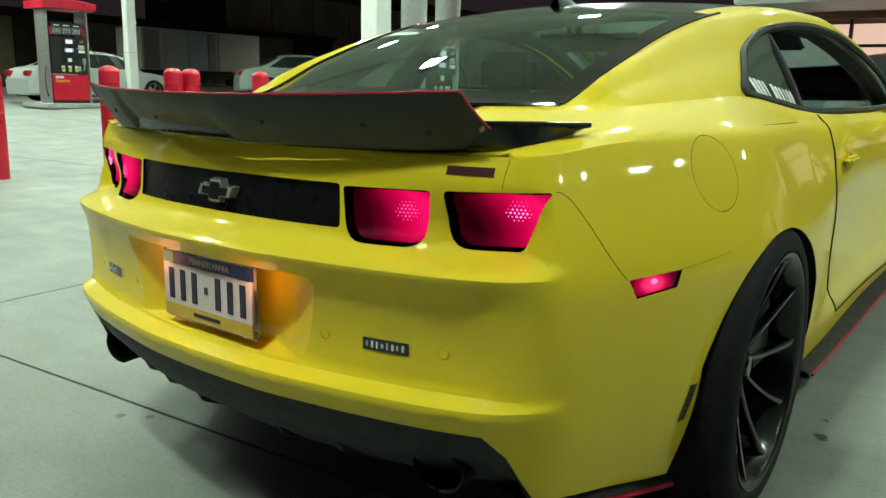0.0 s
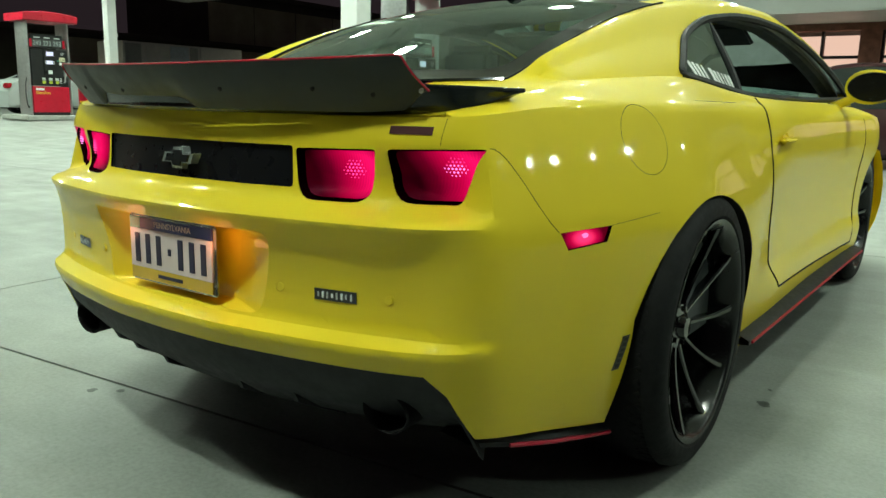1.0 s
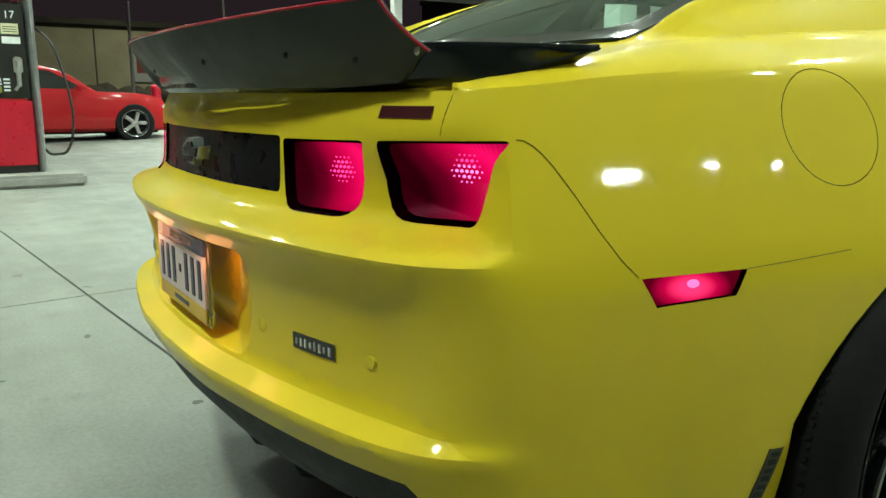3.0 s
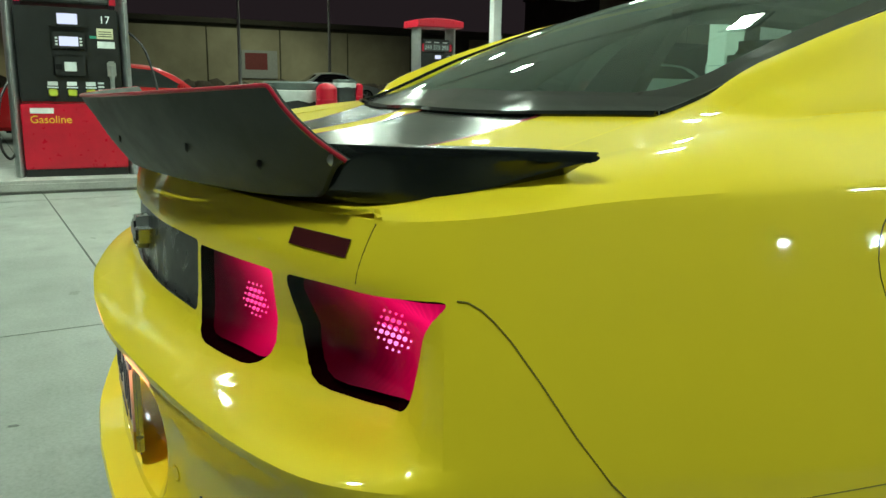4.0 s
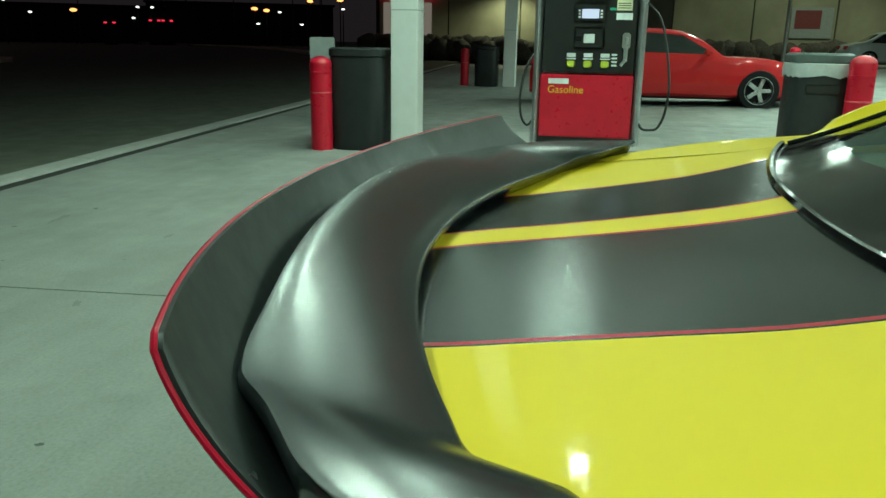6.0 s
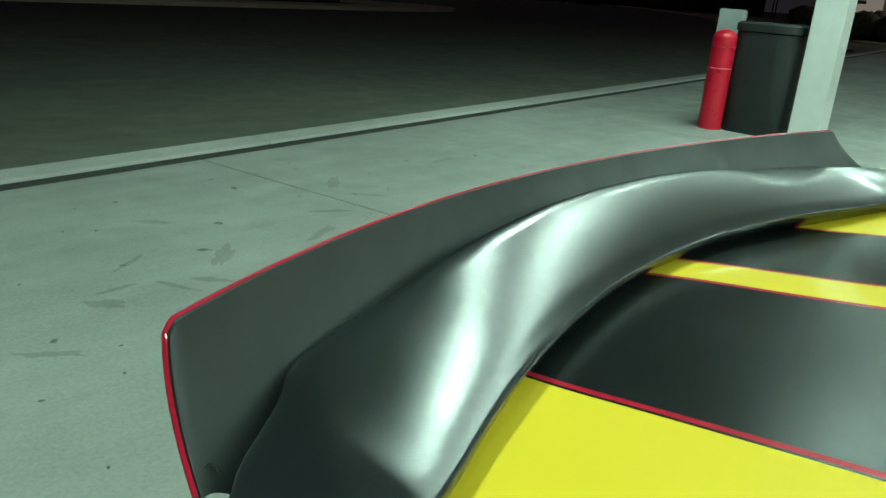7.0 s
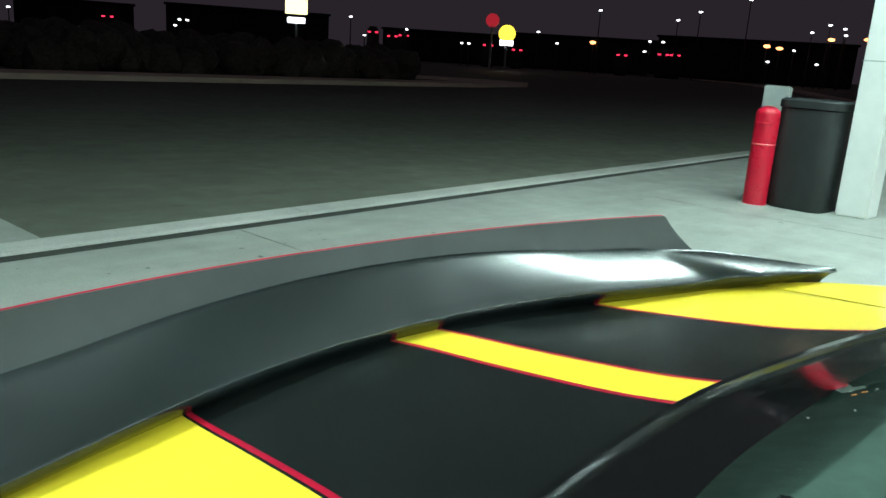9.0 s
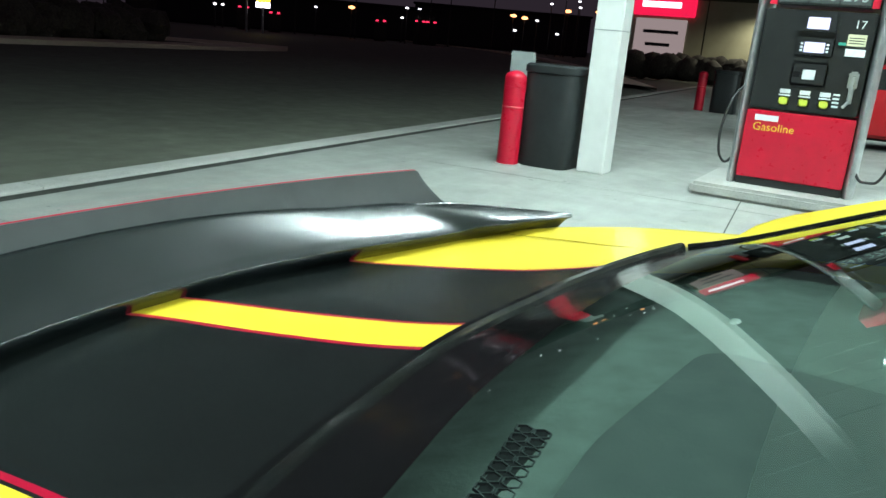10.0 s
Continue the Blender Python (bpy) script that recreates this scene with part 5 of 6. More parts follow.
box(bm, (X0 - 0.1, Y0 - 0.1, ZC + 0.035), (X1 + 0.1, Y1 + 0.1, ZC + 0.9))
solid("canopy", bm, CEIL, "white panelled forecourt canopy overhead", "canopy", kind="structure")
bm = bmesh.new()
for y in (5.9, 9.6, -1.2):
    box(bm, (X0, y - 0.10, ZC - 0.16), (X1, y + 0.10, ZC + 0.01), 0.01)
solid("canopy_beam", bm, CEIL, "white beams under the canopy", "beam", kind="structure")

LAMP_COL = (0.80, 1.0, 0.84)
LAMPS = [(-10.9, -1.2), (-7.3, -1.1), (-5.2, 0.1), (-5.3, -1.5), (0.15, -1.7), (3.6, 3.8), (9.4, 3.0), (9.8, 5.8), (9.9, 8.8), (10.0, 12.6)]
LAMPS += [tuple(uv(u, v)[:2]) for v, us in ((5.6, (-25.0, -20.8, -16.8, -12.4, -8.25, -3.95, 0.25)), (8.7, (-25.0, -20.8, -17.4, -13.2, -6.9, -2.7, 1.5)),
                                           (12.8, (-20.8, -16.6, -12.4, -8.25, -3.95, 0.25))) for u in us]
bm = bmesh.new()
box(bm, (-0.23, -0.23, -0.05), (0.23, 0.23, 0.0), 0.012)
fixture = solid("canopy_light", bm, GREY, "square white canopy light, switched on", "light", "canopy lights", at=Matrix.Translation((*LAMPS[0], ZC)))
bm = bmesh.new()
for s in (-1, 1):
    box(bm, (s * 0.20 - 0.02, -0.22, -0.062), (s * 0.20 + 0.02, 0.22, -0.048), 0.004)
part("frame", bm, WHITE, fixture)
bm = bmesh.new()
for k in (-1, 1):
    box(bm, (-0.13, k * 0.085 - 0.072, -0.064), (0.13, k * 0.085 + 0.072, -0.049))
part("lens", bm, glow("canopy_lens", (0.88, 1.0, 0.92), 60.0), fixture, "glowing white lens")
for q in LAMPS[1:]:
    copy_thing(fixture, Matrix.Translation((*q, ZC)))
for x, y in LAMPS:
    la = bpy.data.lights.new("canopy_lamp", "AREA")
    la.shape, la.size, la.energy, la.color, la.spread = "SQUARE", 0.26, LAMP_POWER * (0.85 if -5.4 < x < -5.1 else 1.0), LAMP_COL, radians(LAMP_SPREAD)
    ob = new("canopy_lamp", la)
    ob.location = (x, y, ZC - 0.075)


def column(x, y, w=0.30, label="white square canopy column"):
    c = thing("canopy_column", label, "column", Matrix.Translation((x, y, rise(x, y))), "canopy columns")
    bm = bmesh.new()
    box(bm, (-w / 2, -w / 2, 0), (w / 2, w / 2, ZC - rise(x, y)), 0.012)
    part("shaft", bm, WHITE, c)
    bm = bmesh.new()
    box(bm, (-w / 2 - 0.003, -w / 2 - 0.003, 1.45), (w / 2 + 0.003, w / 2 + 0.003, 1.462))
    part("joint_band", bm, GREY, c)
    bm = bmesh.new()
    box(bm, (-w / 2 - 0.13, -0.08, 0.95), (-w / 2, 0.10, 1.50), 0.01)
    part("meter_box", bm, GREY, c)
    bm = bmesh.new()
    bmesh.ops.create_uvsphere(bm, u_segments=12, v_segments=8, radius=0.06, matrix=Matrix.Translation((-0.02, w / 2 + 0.06, 2.35)))
    cyl(bm, (-0.02, w / 2, 2.38), (-0.02, w / 2 + 0.05, 2.36), 0.02, n=8)
    part("camera_dome", bm, WHITE, c)
    return c


column(-7.36, -1.67, 0.29)
column(-20.1, -2.1, 0.32)
column(-7.5, 9.1, 0.36)
column(-20.6, 12.7, 0.28)

# ---- bollards, bins ----
def bollard(x, y, h=0.98, r=0.115, label="red domed steel bollard with plastic sleeve"):
    b = thing("bollard", label, "bollard", Matrix.Translation((x, y, rise(x, y))), "red bollards")
    bm = bmesh.new()
    prof = [(r, 0.0), (r, h - r * 0.7)] + [(r * math.cos(a), h - r * 0.7 + r * 0.7 * math.sin(a)) for a in np.linspace(0.15, 1.45, 7)] + [(0.001, h)]
    lathe(bm, prof, 28)
    part("sleeve", bm, RED, b)
    for z in (0.62, 0.83):
        bm = bmesh.new()
        lathe(bm, [(r, z * h - 0.008), (r + 0.004, z * h - 0.005), (r + 0.004, z * h + 0.005), (r, z * h + 0.008)], 28)
        part("ring", bm, plain("faded_red", (0.6, 0.10, 0.11), 0.4) if z < 0.7 else RED, b)
    bm = bmesh.new()
    lathe(bm, [(r + 0.035, 0.0), (r + 0.03, 0.006), (r, 0.008)], 28)
    part("base_ring", bm, KERB, b)
    return b


for q in ((-6.95, -2.50), (-20.0, -3.30), (-20.0, 7.90)):
    bollard(*q)
bollard(-6.95, 2.72, 1.09)
for y in (4.20, 5.06, 5.32, 6.46):
    bollard(-7.3, y, 1.19)
bollard(-18.2, 4.55, 1.02)
bm = bmesh.new()
box(bm, (-7.47, -2.80, 0), (-7.41, -2.52, 1.17), 0.012)
solid("sign_post", bm, GREY, "grey metal plate on a post behind the bollard", "sign")


LID = plain("bin_lid_grey", (0.07, 0.09, 0.085), 0.5, vary=0.25, scale=6)


def litter_bin(x, y, s=0.29, h=1.07, liner=False):
    b = thing("litter_bin", "dark grey rounded forecourt litter bin" + (" with white liner" if liner else ""), "bin", Matrix.Translation((x, y, rise(x, y))), "litter bins")

    def ring(k, z):
        out = []
        for i in range(32):
            a = 2 * math.pi * i / 32
            c, d = math.cos(a), math.sin(a)
            out.append(Vector((k * s * math.copysign(abs(c) ** 0.45, c), k * s * math.copysign(abs(d) ** 0.45, d), z)))
        return out

    bm = bmesh.new()
    grid(bm, [ring(0.96, 0), ring(1.0, 0.02), ring(1.02, h * 0.5), ring(1.0, h - 0.10), ring(0.96, h - 0.09)], close=True)
    part("body", bm, BIN, b)
    bm = bmesh.new()
    grid(bm, [ring(0.97, h - 0.095), ring(1.05, h - 0.085), ring(1.05, h - 0.02), ring(0.95, h), ring(0.55, h - 0.004), ring(0.52, h - 0.10), ring(0.01, h - 0.11)], close=True)
    part("lid", bm, LID if liner else BIN, b)
    if liner:
        bm = bmesh.new()
        box(bm, (s * 1.0, -0.15, h * 0.66), (s * 1.045, 0.15, h * 0.74), 0.01)
        part("flap", bm, BLACK, b)
        bm = bmesh.new()
        rows = [ring(1.06, h - 0.20), ring(1.08, h - 0.15), ring(1.07, h - 0.10), ring(1.0, h - 0.085)]
        for r in rows[:1]:
            for i, p in enumerate(r):
                p.z -= 0.03 * abs(math.sin(i * 1.7))
        grid(bm, rows, close=True)
        part("liner", bm, plain("bin_liner", (0.45, 0.48, 0.47), 0.4), b, "white plastic liner")
    return b


litter_bin(-7.30, -2.17)
litter_bin(-7.30, 2.42, 0.27, 1.10, True)
litter_bin(-20.1, -2.72, 0.30, 1.05)
litter_bin(-20.1, 7.50, 0.28, 1.08, True)

# ---- pumps ----
SCREEN = glow("pump_screen", (0.72, 0.78, 1.0), 1.1)
BUTTON = plain("grade_button", (0.55, 0.62, 0.06), 0.4, vary=0.05)
LABELW = plain("label_white", (0.7, 0.74, 0.74), 0.5)
YELLOW_INK = plain("yellow_lettering", (0.75, 0.50, 0.03), 0.5)
DIGIT = glow("price_digit", (0.55, 0.75, 0.66), 0.55)
HOSE = plain("hose_rubber", (0.012, 0.012, 0.012), 0.5)


def pump(x, y, top=2.93):
    """A dispenser that faces +x, its middle at y."""
    p = thing("fuel_pump", "black and red fuel dispenser with grey uprights on a concrete island", "fuel pump", Matrix.Translation((x, y, rise(x, y))), "fuel pumps")

    def piece(nm, lo, hi, m, bev=0.006, label="", par=None):
        bm = bmesh.new()
        box(bm, lo, hi, bev)
        return part(nm, bm, m, par or p, label)

    piece("island", (-1.0, -0.82, 0), (0.34, 0.86, 0.125), KERB, 0.03, "raised concrete island with steel edge")
    piece("plinth", (-0.52, -0.47, 0.125), (-0.02, 0.47, 0.20), BLACK)
    piece("lower_panel", (-0.56, -0.47, 0.20), (0.0, 0.47, 0.84), RED, 0.01, "red lower panel with yellow lettering")
    body = piece("upper_panel", (-0.56, -0.46, 0.86), (-0.01, 0.46, 1.76), BLACK, 0.012, "black control panel")
    for s in (-1, 1):
        bm = bmesh.new()
        lathe(bm, [(0.001, 0.125), (1, 0.125), (1, top), (0.001, top)], 24, Matrix.Translation((-0.28, s * 0.515, 0)) @ Matrix.Diagonal((0.30, 0.055, 1, 1)))
        part("upright", bm, STEEL, p, "brushed grey upright", angle=50)
    head = piece("price_head", (-0.46, -0.40, 1.80), (-0.06, 0.40, 2.12), BLACK, 0.01, "black price display head")
    for s in (-1, 1):
        piece("head_trim", (-0.05, s * 0.42 - 0.03, 1.80), (-0.045, s * 0.42 + 0.03, 2.0), RED, 0.0)
    for k, tx in enumerate(("243", "273", "293")):
        piece("price_plate", (-0.060, -0.375 + 0.255 * k, 1.825), (-0.0565, -0.135 + 0.255 * k, 2.005), plain("price_plate", (0.05, 0.058, 0.055), 0.5), 0.0, "", head)
        words("price", tx, 0.155, pose(-0.056, -0.255 + 0.255 * k, 1.90, 90, 0, 90), DIGIT, head, squeeze=0.92)
        piece("price_label", (-0.058, -0.33 + 0.255 * k, 2.03), (-0.055, -0.18 + 0.255 * k, 2.05), LABELW, 0.0, "", head)
    # topper: a curved red cap
    bm = bmesh.new()
    rows = []
    for i in range(13):
        v = -1 + i / 6
        z1 = top + 0.23 - 0.06 * v * v
        rows.append([Vector((a, v * 0.68, b)) for a, b in ((0.16, top - 0.01), (0.20, top + 0.02), (0.20, z1 - 0.02), (0.17, z1), (-0.73, z1), (-0.76, z1 - 0.02), (-0.76, top + 0.02), (-0.72, top - 0.01))])
    grid(bm, rows, close=True)
    for r in (rows[0], rows[-1]):
        bm.faces.new([bm.verts.new(q) for q in r])
    part("topper", bm, RED, p, "curved red topper")
    # controls
    piece("screen_hood", (-0.012, -0.17, 1.56), (0.03, 0.17, 1.75), BLACK, 0.02, "", body)
    piece("screen", (0.028, -0.09, 1.60), (0.034, 0.09, 1.70), SCREEN, 0.003, "lit display", body)
    piece("screen_frame", (-0.012, -0.16, 1.36), (0.008, 0.16, 1.54), BLACK, 0.01, "", body)
    piece("screen", (0.006, -0.085, 1.395), (0.011, 0.085, 1.485), SCREEN, 0.003, "lit display", body)
    for s in (-1, 1):
        for k in range(3):
            piece("soft_key", (0.006, s * 0.108 - 0.012, 1.40 + 0.03 * k), (0.012, s * 0.108 + 0.012, 1.418 + 0.03 * k), LABELW, 0.002, "", body)
    piece("green_label", (0.004, 0.19, 1.475), (0.009, 0.25, 1.50), plain("green_label", (0.05, 0.35, 0.25), 0.5), 0.0, "", body)
    piece("keypad_housing", (-0.012, -0.15, 1.10), (0.015, 0.15, 1.31), BLACK, 0.015, "", body)
    piece("keypad", (0.013, -0.055, 1.155), (0.02, 0.055, 1.245), LABELW, 0.004, "", body)
    piece("card_slot", (0.013, -0.135, 1.17), (0.02, -0.075, 1.22), GAP, 0.0, "", body)
    for k in range(3):
        yy = -0.17 + 0.17 * k
        piece("grade_label", (-0.008, yy - 0.045, 1.015), (-0.004, yy + 0.045, 1.055), LABELW, 0.004, "", body)
        piece("grade_bar", (-0.008, yy - 0.05, 0.992), (-0.005, yy + 0.05, 1.006), LABELW, 0.0, "", body)
        piece("grade_button", (-0.01, yy - 0.045, 0.91), (0.012, yy + 0.045, 0.985), BUTTON, 0.012, "yellow green grade button", body)
    words("pump_digits", "17", 0.10, pose(-0.006, 0.335, 1.655, 90, 0, 90), LABELW, body)
    piece("notice", (-0.009, 0.255, 1.475), (-0.005, 0.405, 1.575), plain("notice_cream", (0.6, 0.58, 0.38), 0.5), 0.0, "cream notice", body)
    piece("notice", (-0.009, 0.255, 1.385), (-0.005, 0.415, 1.45), LABELW, 0.0, "white notice", body)
    for k in range(3):
        piece("small_print", (-0.0085, 0.27, 1.495 + 0.022 * k), (-0.0045, 0.39, 1.503 + 0.022 * k), BLACK, 0.0, "", body)
    bm = bmesh.new()
    cyl(bm, (0.0, 0.37, 0.98), (0.05, 0.37, 1.22), 0.022, n=10)
    box(bm, (-0.01, 0.33, 1.10), (0.05, 0.41, 1.26), 0.015)
    cyl(bm, (0.04, 0.37, 1.0), (0.02, 0.33, 0.94), 0.016, n=8)
    part("nozzle", bm, STEEL, p, "fuel nozzle in its holder")
    for k in range(4):
        piece("side_print", (-0.009, 0.235, 0.93 + 0.035 * k), (-0.005, 0.29, 0.948 + 0.035 * k), LABELW, 0.0, "", body)
    # lettering
    words("lettering", "Gasoline", 0.105, pose(0.0015, -0.395, 0.685, 90, 0, 90), YELLOW_INK, p, align="LEFT")
    piece("name_bar", (-0.001, -0.39, 0.745), (0.0025, -0.18, 0.80), LABELW, 0.012, "white name bar")
    # hoses
    for loop in (((0.55, 1.56), (0.68, 1.42), (0.78, 1.05), (0.82, 0.72), (0.79, 0.45), (0.71, 0.31), (0.61, 0.30), (0.54, 0.37)),
                 ((-0.55, 1.05), (-0.63, 0.88), (-0.67, 0.60), (-0.65, 0.40), (-0.59, 0.31), (-0.54, 0.36))):
        bm = bmesh.new()
        n = len(loop)
        hy, hz = spline(range(n), [q[0] for q in loop]), spline(range(n), [q[1] for q in loop])
        tube(bm, [Vector((-0.10 + 0.16 * math.sin(math.pi * v / (n - 1)), hy(v), hz(v))) for v in np.linspace(0, n - 1, 33)], 0.013, 8)
        part("hose", bm, HOSE, p, "black hanging hose")
    return p


pump(-7.33, 0.235)
pump(-18.22, 9.53, 2.43)
pump(-7.5, 10.95)

# ---- parked cars ----
WHEEL_ALLOY = plain("alloy", (0.45, 0.46, 0.46), 0.3, metal=0.9)
HEAD = plain("headlamp_glass", (0.6, 0.62, 0.62), 0.12, coat=1.0)
TAILR = plain("unlit_red_lens", (0.35, 0.01, 0.02), 0.2, coat=1.0)
CAR_GLASS = plain("dark_car_glass", (0.012, 0.016, 0.016), 0.06, coat=1.0)


def sedan(label, paint, at, length=4.75, width=1.83, height=1.45, group="parked cars", axle=0.80, nose=(0.84, 0.70, 0.50), rim=1.06):
    """A saloon whose nose points to +y, its tail at y = 0."""
    c = thing("parked_car", label, "car", at, group)
    L, w, H = length, width / 2, height
    half = spline([0, 0.03 * L, 0.12 * L, 0.3 * L, 0.7 * L, 0.90 * L, 0.97 * L, L], [w * 0.74, w * 0.88, w * 0.97, w, w, w * 0.95, w * 0.84, w * 0.62])
    belt = spline([0, 0.03 * L, 0.15 * L, 0.4 * L, 0.68 * L, 0.85 * L, 0.96 * L, L], [0.62, 0.88, 0.99, 0.96, 0.92, *nose])
    roof = spline([0.13 * L, 0.20 * L, 0.32 * L, 0.45 * L, 0.55 * L, 0.63 * L, 0.72 * L], [0.99, 1.13, H - 0.04, H, H - 0.03, H - 0.15, 0.94])
    ys = np.linspace(0, L, 61)
    bm = bmesh.new()
    rows = []
    for y in ys:
        hx, bz = half(y), belt(y)
        cab = 0.13 * L < y < 0.72 * L
        rz = max(roof(y), bz + 0.012) if cab else bz + 0.012
        t = (rz - bz) / max(H - 0.95, 0.1)
        rx = hx * (0.93 - 0.20 * t)
        sec = [(hx * 0.86, 0.20), (hx * 0.97, 0.26), (hx, 0.45), (hx * 0.995, 0.60), (hx * 0.965, bz - 0.07), (hx * 0.93, bz), (rx + (hx * 0.93 - rx) * 0.5 + 0.012 * t, bz + (rz - bz) * 0.5), (rx, rz - 0.03 * t), (rx * 0.90, rz), (rx * 0.5, rz + 0.02 * t + 0.012), (0, rz + 0.03 * t + 0.016)]
        rows.append([Vector((a, y, b)) for a, b in sec] + [Vector((-a, y, b)) for a, b in reversed(sec[:-1])])
    grid(bm, rows)
    for r in (rows[0], rows[-1]):
        bm.faces.new([bm.verts.new(p) for p in r])
    bmesh.ops.remove_doubles(bm, verts=bm.verts, dist=1e-4)
    for yh in (0.20 * L, axle * L):
        arc = [(yh + 0.37 * math.cos(a), 0.33 + 0.36 * math.sin(a)) for a in np.linspace(-0.4, math.pi + 0.4, 24)]
        bmesh.ops.delete(bm, geom=cut(bm, arc, (1, 2), lambda q: abs(q.x) > 0.4 and q.z < 0.8), context="FACES")
    sidewin = rounded([(0.20 * L, 1.01), (0.31 * L, H - 0.075), (0.46 * L, H - 0.055), (0.57 * L, H - 0.10), (0.685 * L, 0.975)], 0.04, 3)
    panes = [take(bm, cut(bm, sidewin, (1, 2), lambda q: q.x * s > 0.3 and q.z > 0.9)) for s in (1, -1)]
    for y0, y1 in ((0.145 * L, 0.275 * L), (0.60 * L, 0.705 * L)):
        panes.append(take(bm, cut(bm, [(-0.58, y0), (0.58, y0), (0.52, y1), (-0.52, y1)], (0, 1), lambda q: q.z > 0.93)))
    part("body", bm, paint, c, angle=30)
    for pn in panes:
        part("window", pn, CAR_GLASS, c, "dark window glass")
    bm = bmesh.new()
    box(bm, (-w * 0.8, 0.25, 0.16), (w * 0.8, L - 0.25, 0.32), 0.03)
    part("underbody", bm, GAP, c)
    for s in (1, -1):
        bm = bmesh.new()
        box(bm, (s * w * 0.60 - 0.16, -0.015, 0.72), (s * w * 0.60 + 0.16, 0.14, 0.87), 0.03)
        part("tail_lamp", bm, TAILR, c, "unlit red tail lamp")
        bm = bmesh.new()
        box(bm, (s * w * 0.66 - 0.17, L - 0.24, 0.60), (s * w * 0.66 + 0.17, L - 0.05, 0.70), 0.03)
        part("headlamp", bm, HEAD, c, "clear headlamp")
        bm = bmesh.new()
        box(bm, (s * (w + 0.07) - 0.08, 0.645 * L, 0.94), (s * (w + 0.07) + 0.08, 0.67 * L, 1.06), 0.03, 3)
        part("mirror", bm, paint, c)
        for yh in (0.20 * L, axle * L):
            bm = bmesh.new()
            m = Matrix.Translation((s * (w - 0.11), yh, 0.35)) @ Matrix.Rotation(s * math.pi / 2, 4, "Y") @ Matrix.Diagonal((rim, rim, 1, 1))
            lathe(bm, [(0.20, 0.10), (0.23, 0.105), (0.31, 0.10), (0.33, 0.07), (0.33, -0.09), (0.22, -0.10)], 28, m)
            wh = part("wheel", bm, RUBBER, c, "black tyre on an alloy rim")
            bm = bmesh.new()
            lathe(bm, [(0.235, 0.10), (0.225, 0.108), (0.205, 0.09), (0.20, 0.02)], 28, m)
            lathe(bm, [(0.0, 0.085), (0.05, 0.08), (0.06, 0.04)], 16, m)
            part("rim", bm, WHEEL_ALLOY, wh)
            for k in range(5):
                bm = bmesh.new()
                box(bm, (-0.032, 0.03, 0.045), (0.032, 0.215, 0.085), 0.01, 1, m @ Matrix.Rotation(2 * math.pi * k / 5, 4, "Z"))
                part("spoke", bm, WHEEL_ALLOY, wh)
            bm = bmesh.new()
            lathe(bm, [(0.0, 0.0), (0.2, 0.0)], 20, m)
            part("brake", bm, GAP, wh)
    return c


def ground_at(x, y, turn=0):
    return pose(x, y, rise(x, y + 2), 0, 0, turn)


sedan("shiny red saloon parked beyond the pump", car_paint("red_paint", (0.42, 0.010, 0.014)), ground_at(-15.1, -1.02), 4.9, 1.88, 1.40, axle=0.852, nose=(0.90, 0.80, 0.56), rim=1.10)
SILVER = car_paint("silver_paint", (0.33, 0.35, 0.34))
sedan("silver saloon parked behind the far pump", SILVER, ground_at(-21.6, 9.75), 4.7)
sedan("pale green old saloon parked at the edge of the forecourt", car_paint("pale_paint", (0.34, 0.40, 0.37)), ground_at(-20.7, 16.7, -30), 4.9)
sedan("dark car parked in front of the shop", car_paint("dark_paint", (0.03, 0.008, 0.01)), pose(1.6, 14.6, 0, 0, 0, 90), 4.5, 1.85, 1.75)
sedan("white car parked by the far wall", SILVER, ground_at(-36, 10.2), 4.6)

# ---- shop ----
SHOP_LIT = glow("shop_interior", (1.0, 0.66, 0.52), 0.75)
BRICK = plain("shop_brick", (0.22, 0.09, 0.06), 0.8, vary=0.3, scale=6)
shop = thing("shop", "low brick shop with lit windows and a pale porch roof", "shop", pose(0, 0, 0), kind="structure")


def shop_part(nm, lo, hi, m, bev=0.0, par=None, label=""):
    bm = bmesh.new()
    box(bm, lo, hi, bev)
    return part(nm, bm, m, par or shop, label)


shop_part("plinth_wall", (-3.6, 20.0, 0), (18, 20.3, 0.9), BRICK)
shop_part("back_wall", (-3.6, 24.0, 0), (18, 24.3, 3.6), BRICK)
shop_part("end_wall", (-3.9, 20.0, 0), (-3.6, 24.3, 3.6), BRICK)
shop_part("upper_wall", (-3.6, 20.0, 2.85), (18, 20.3, 3.6), BRICK)
shop_part("porch_roof", (-4.3, 17.6, 3.02), (18, 24.4, 3.55), CEIL, 0.03, None, "pale porch roof")
for k in range(10):
    x = -3.6 + k * 2.16
    shop_part("pier", (x, 19.98, 0.9), (x + 0.45, 20.3, 2.85), BRICK, 0.0)
    win = shop_part("window", (x + 0.45, 20.12, 0.9), (x + 2.16, 20.16, 0.98), WHITE, 0.0, None, "shop window with blinds")
    for j in range(2):
        xx = x + 0.45 + 0.855 * j
        shop_part("mullion", (xx, 20.1, 0.9), (xx + 0.06, 20.18, 2.85), PLASTIC, 0.0, win)
        shop_part("blind", (xx + 0.06, 20.30, 1.1 + 0.25 * ((k + j) % 3)), (xx + 0.855, 20.32, 2.75), SHOP_LIT, 0.0, win, "lit blind")
    shop_part("transom", (x + 0.45, 20.1, 2.2), (x + 2.16, 20.18, 2.27), PLASTIC, 0.0, win)

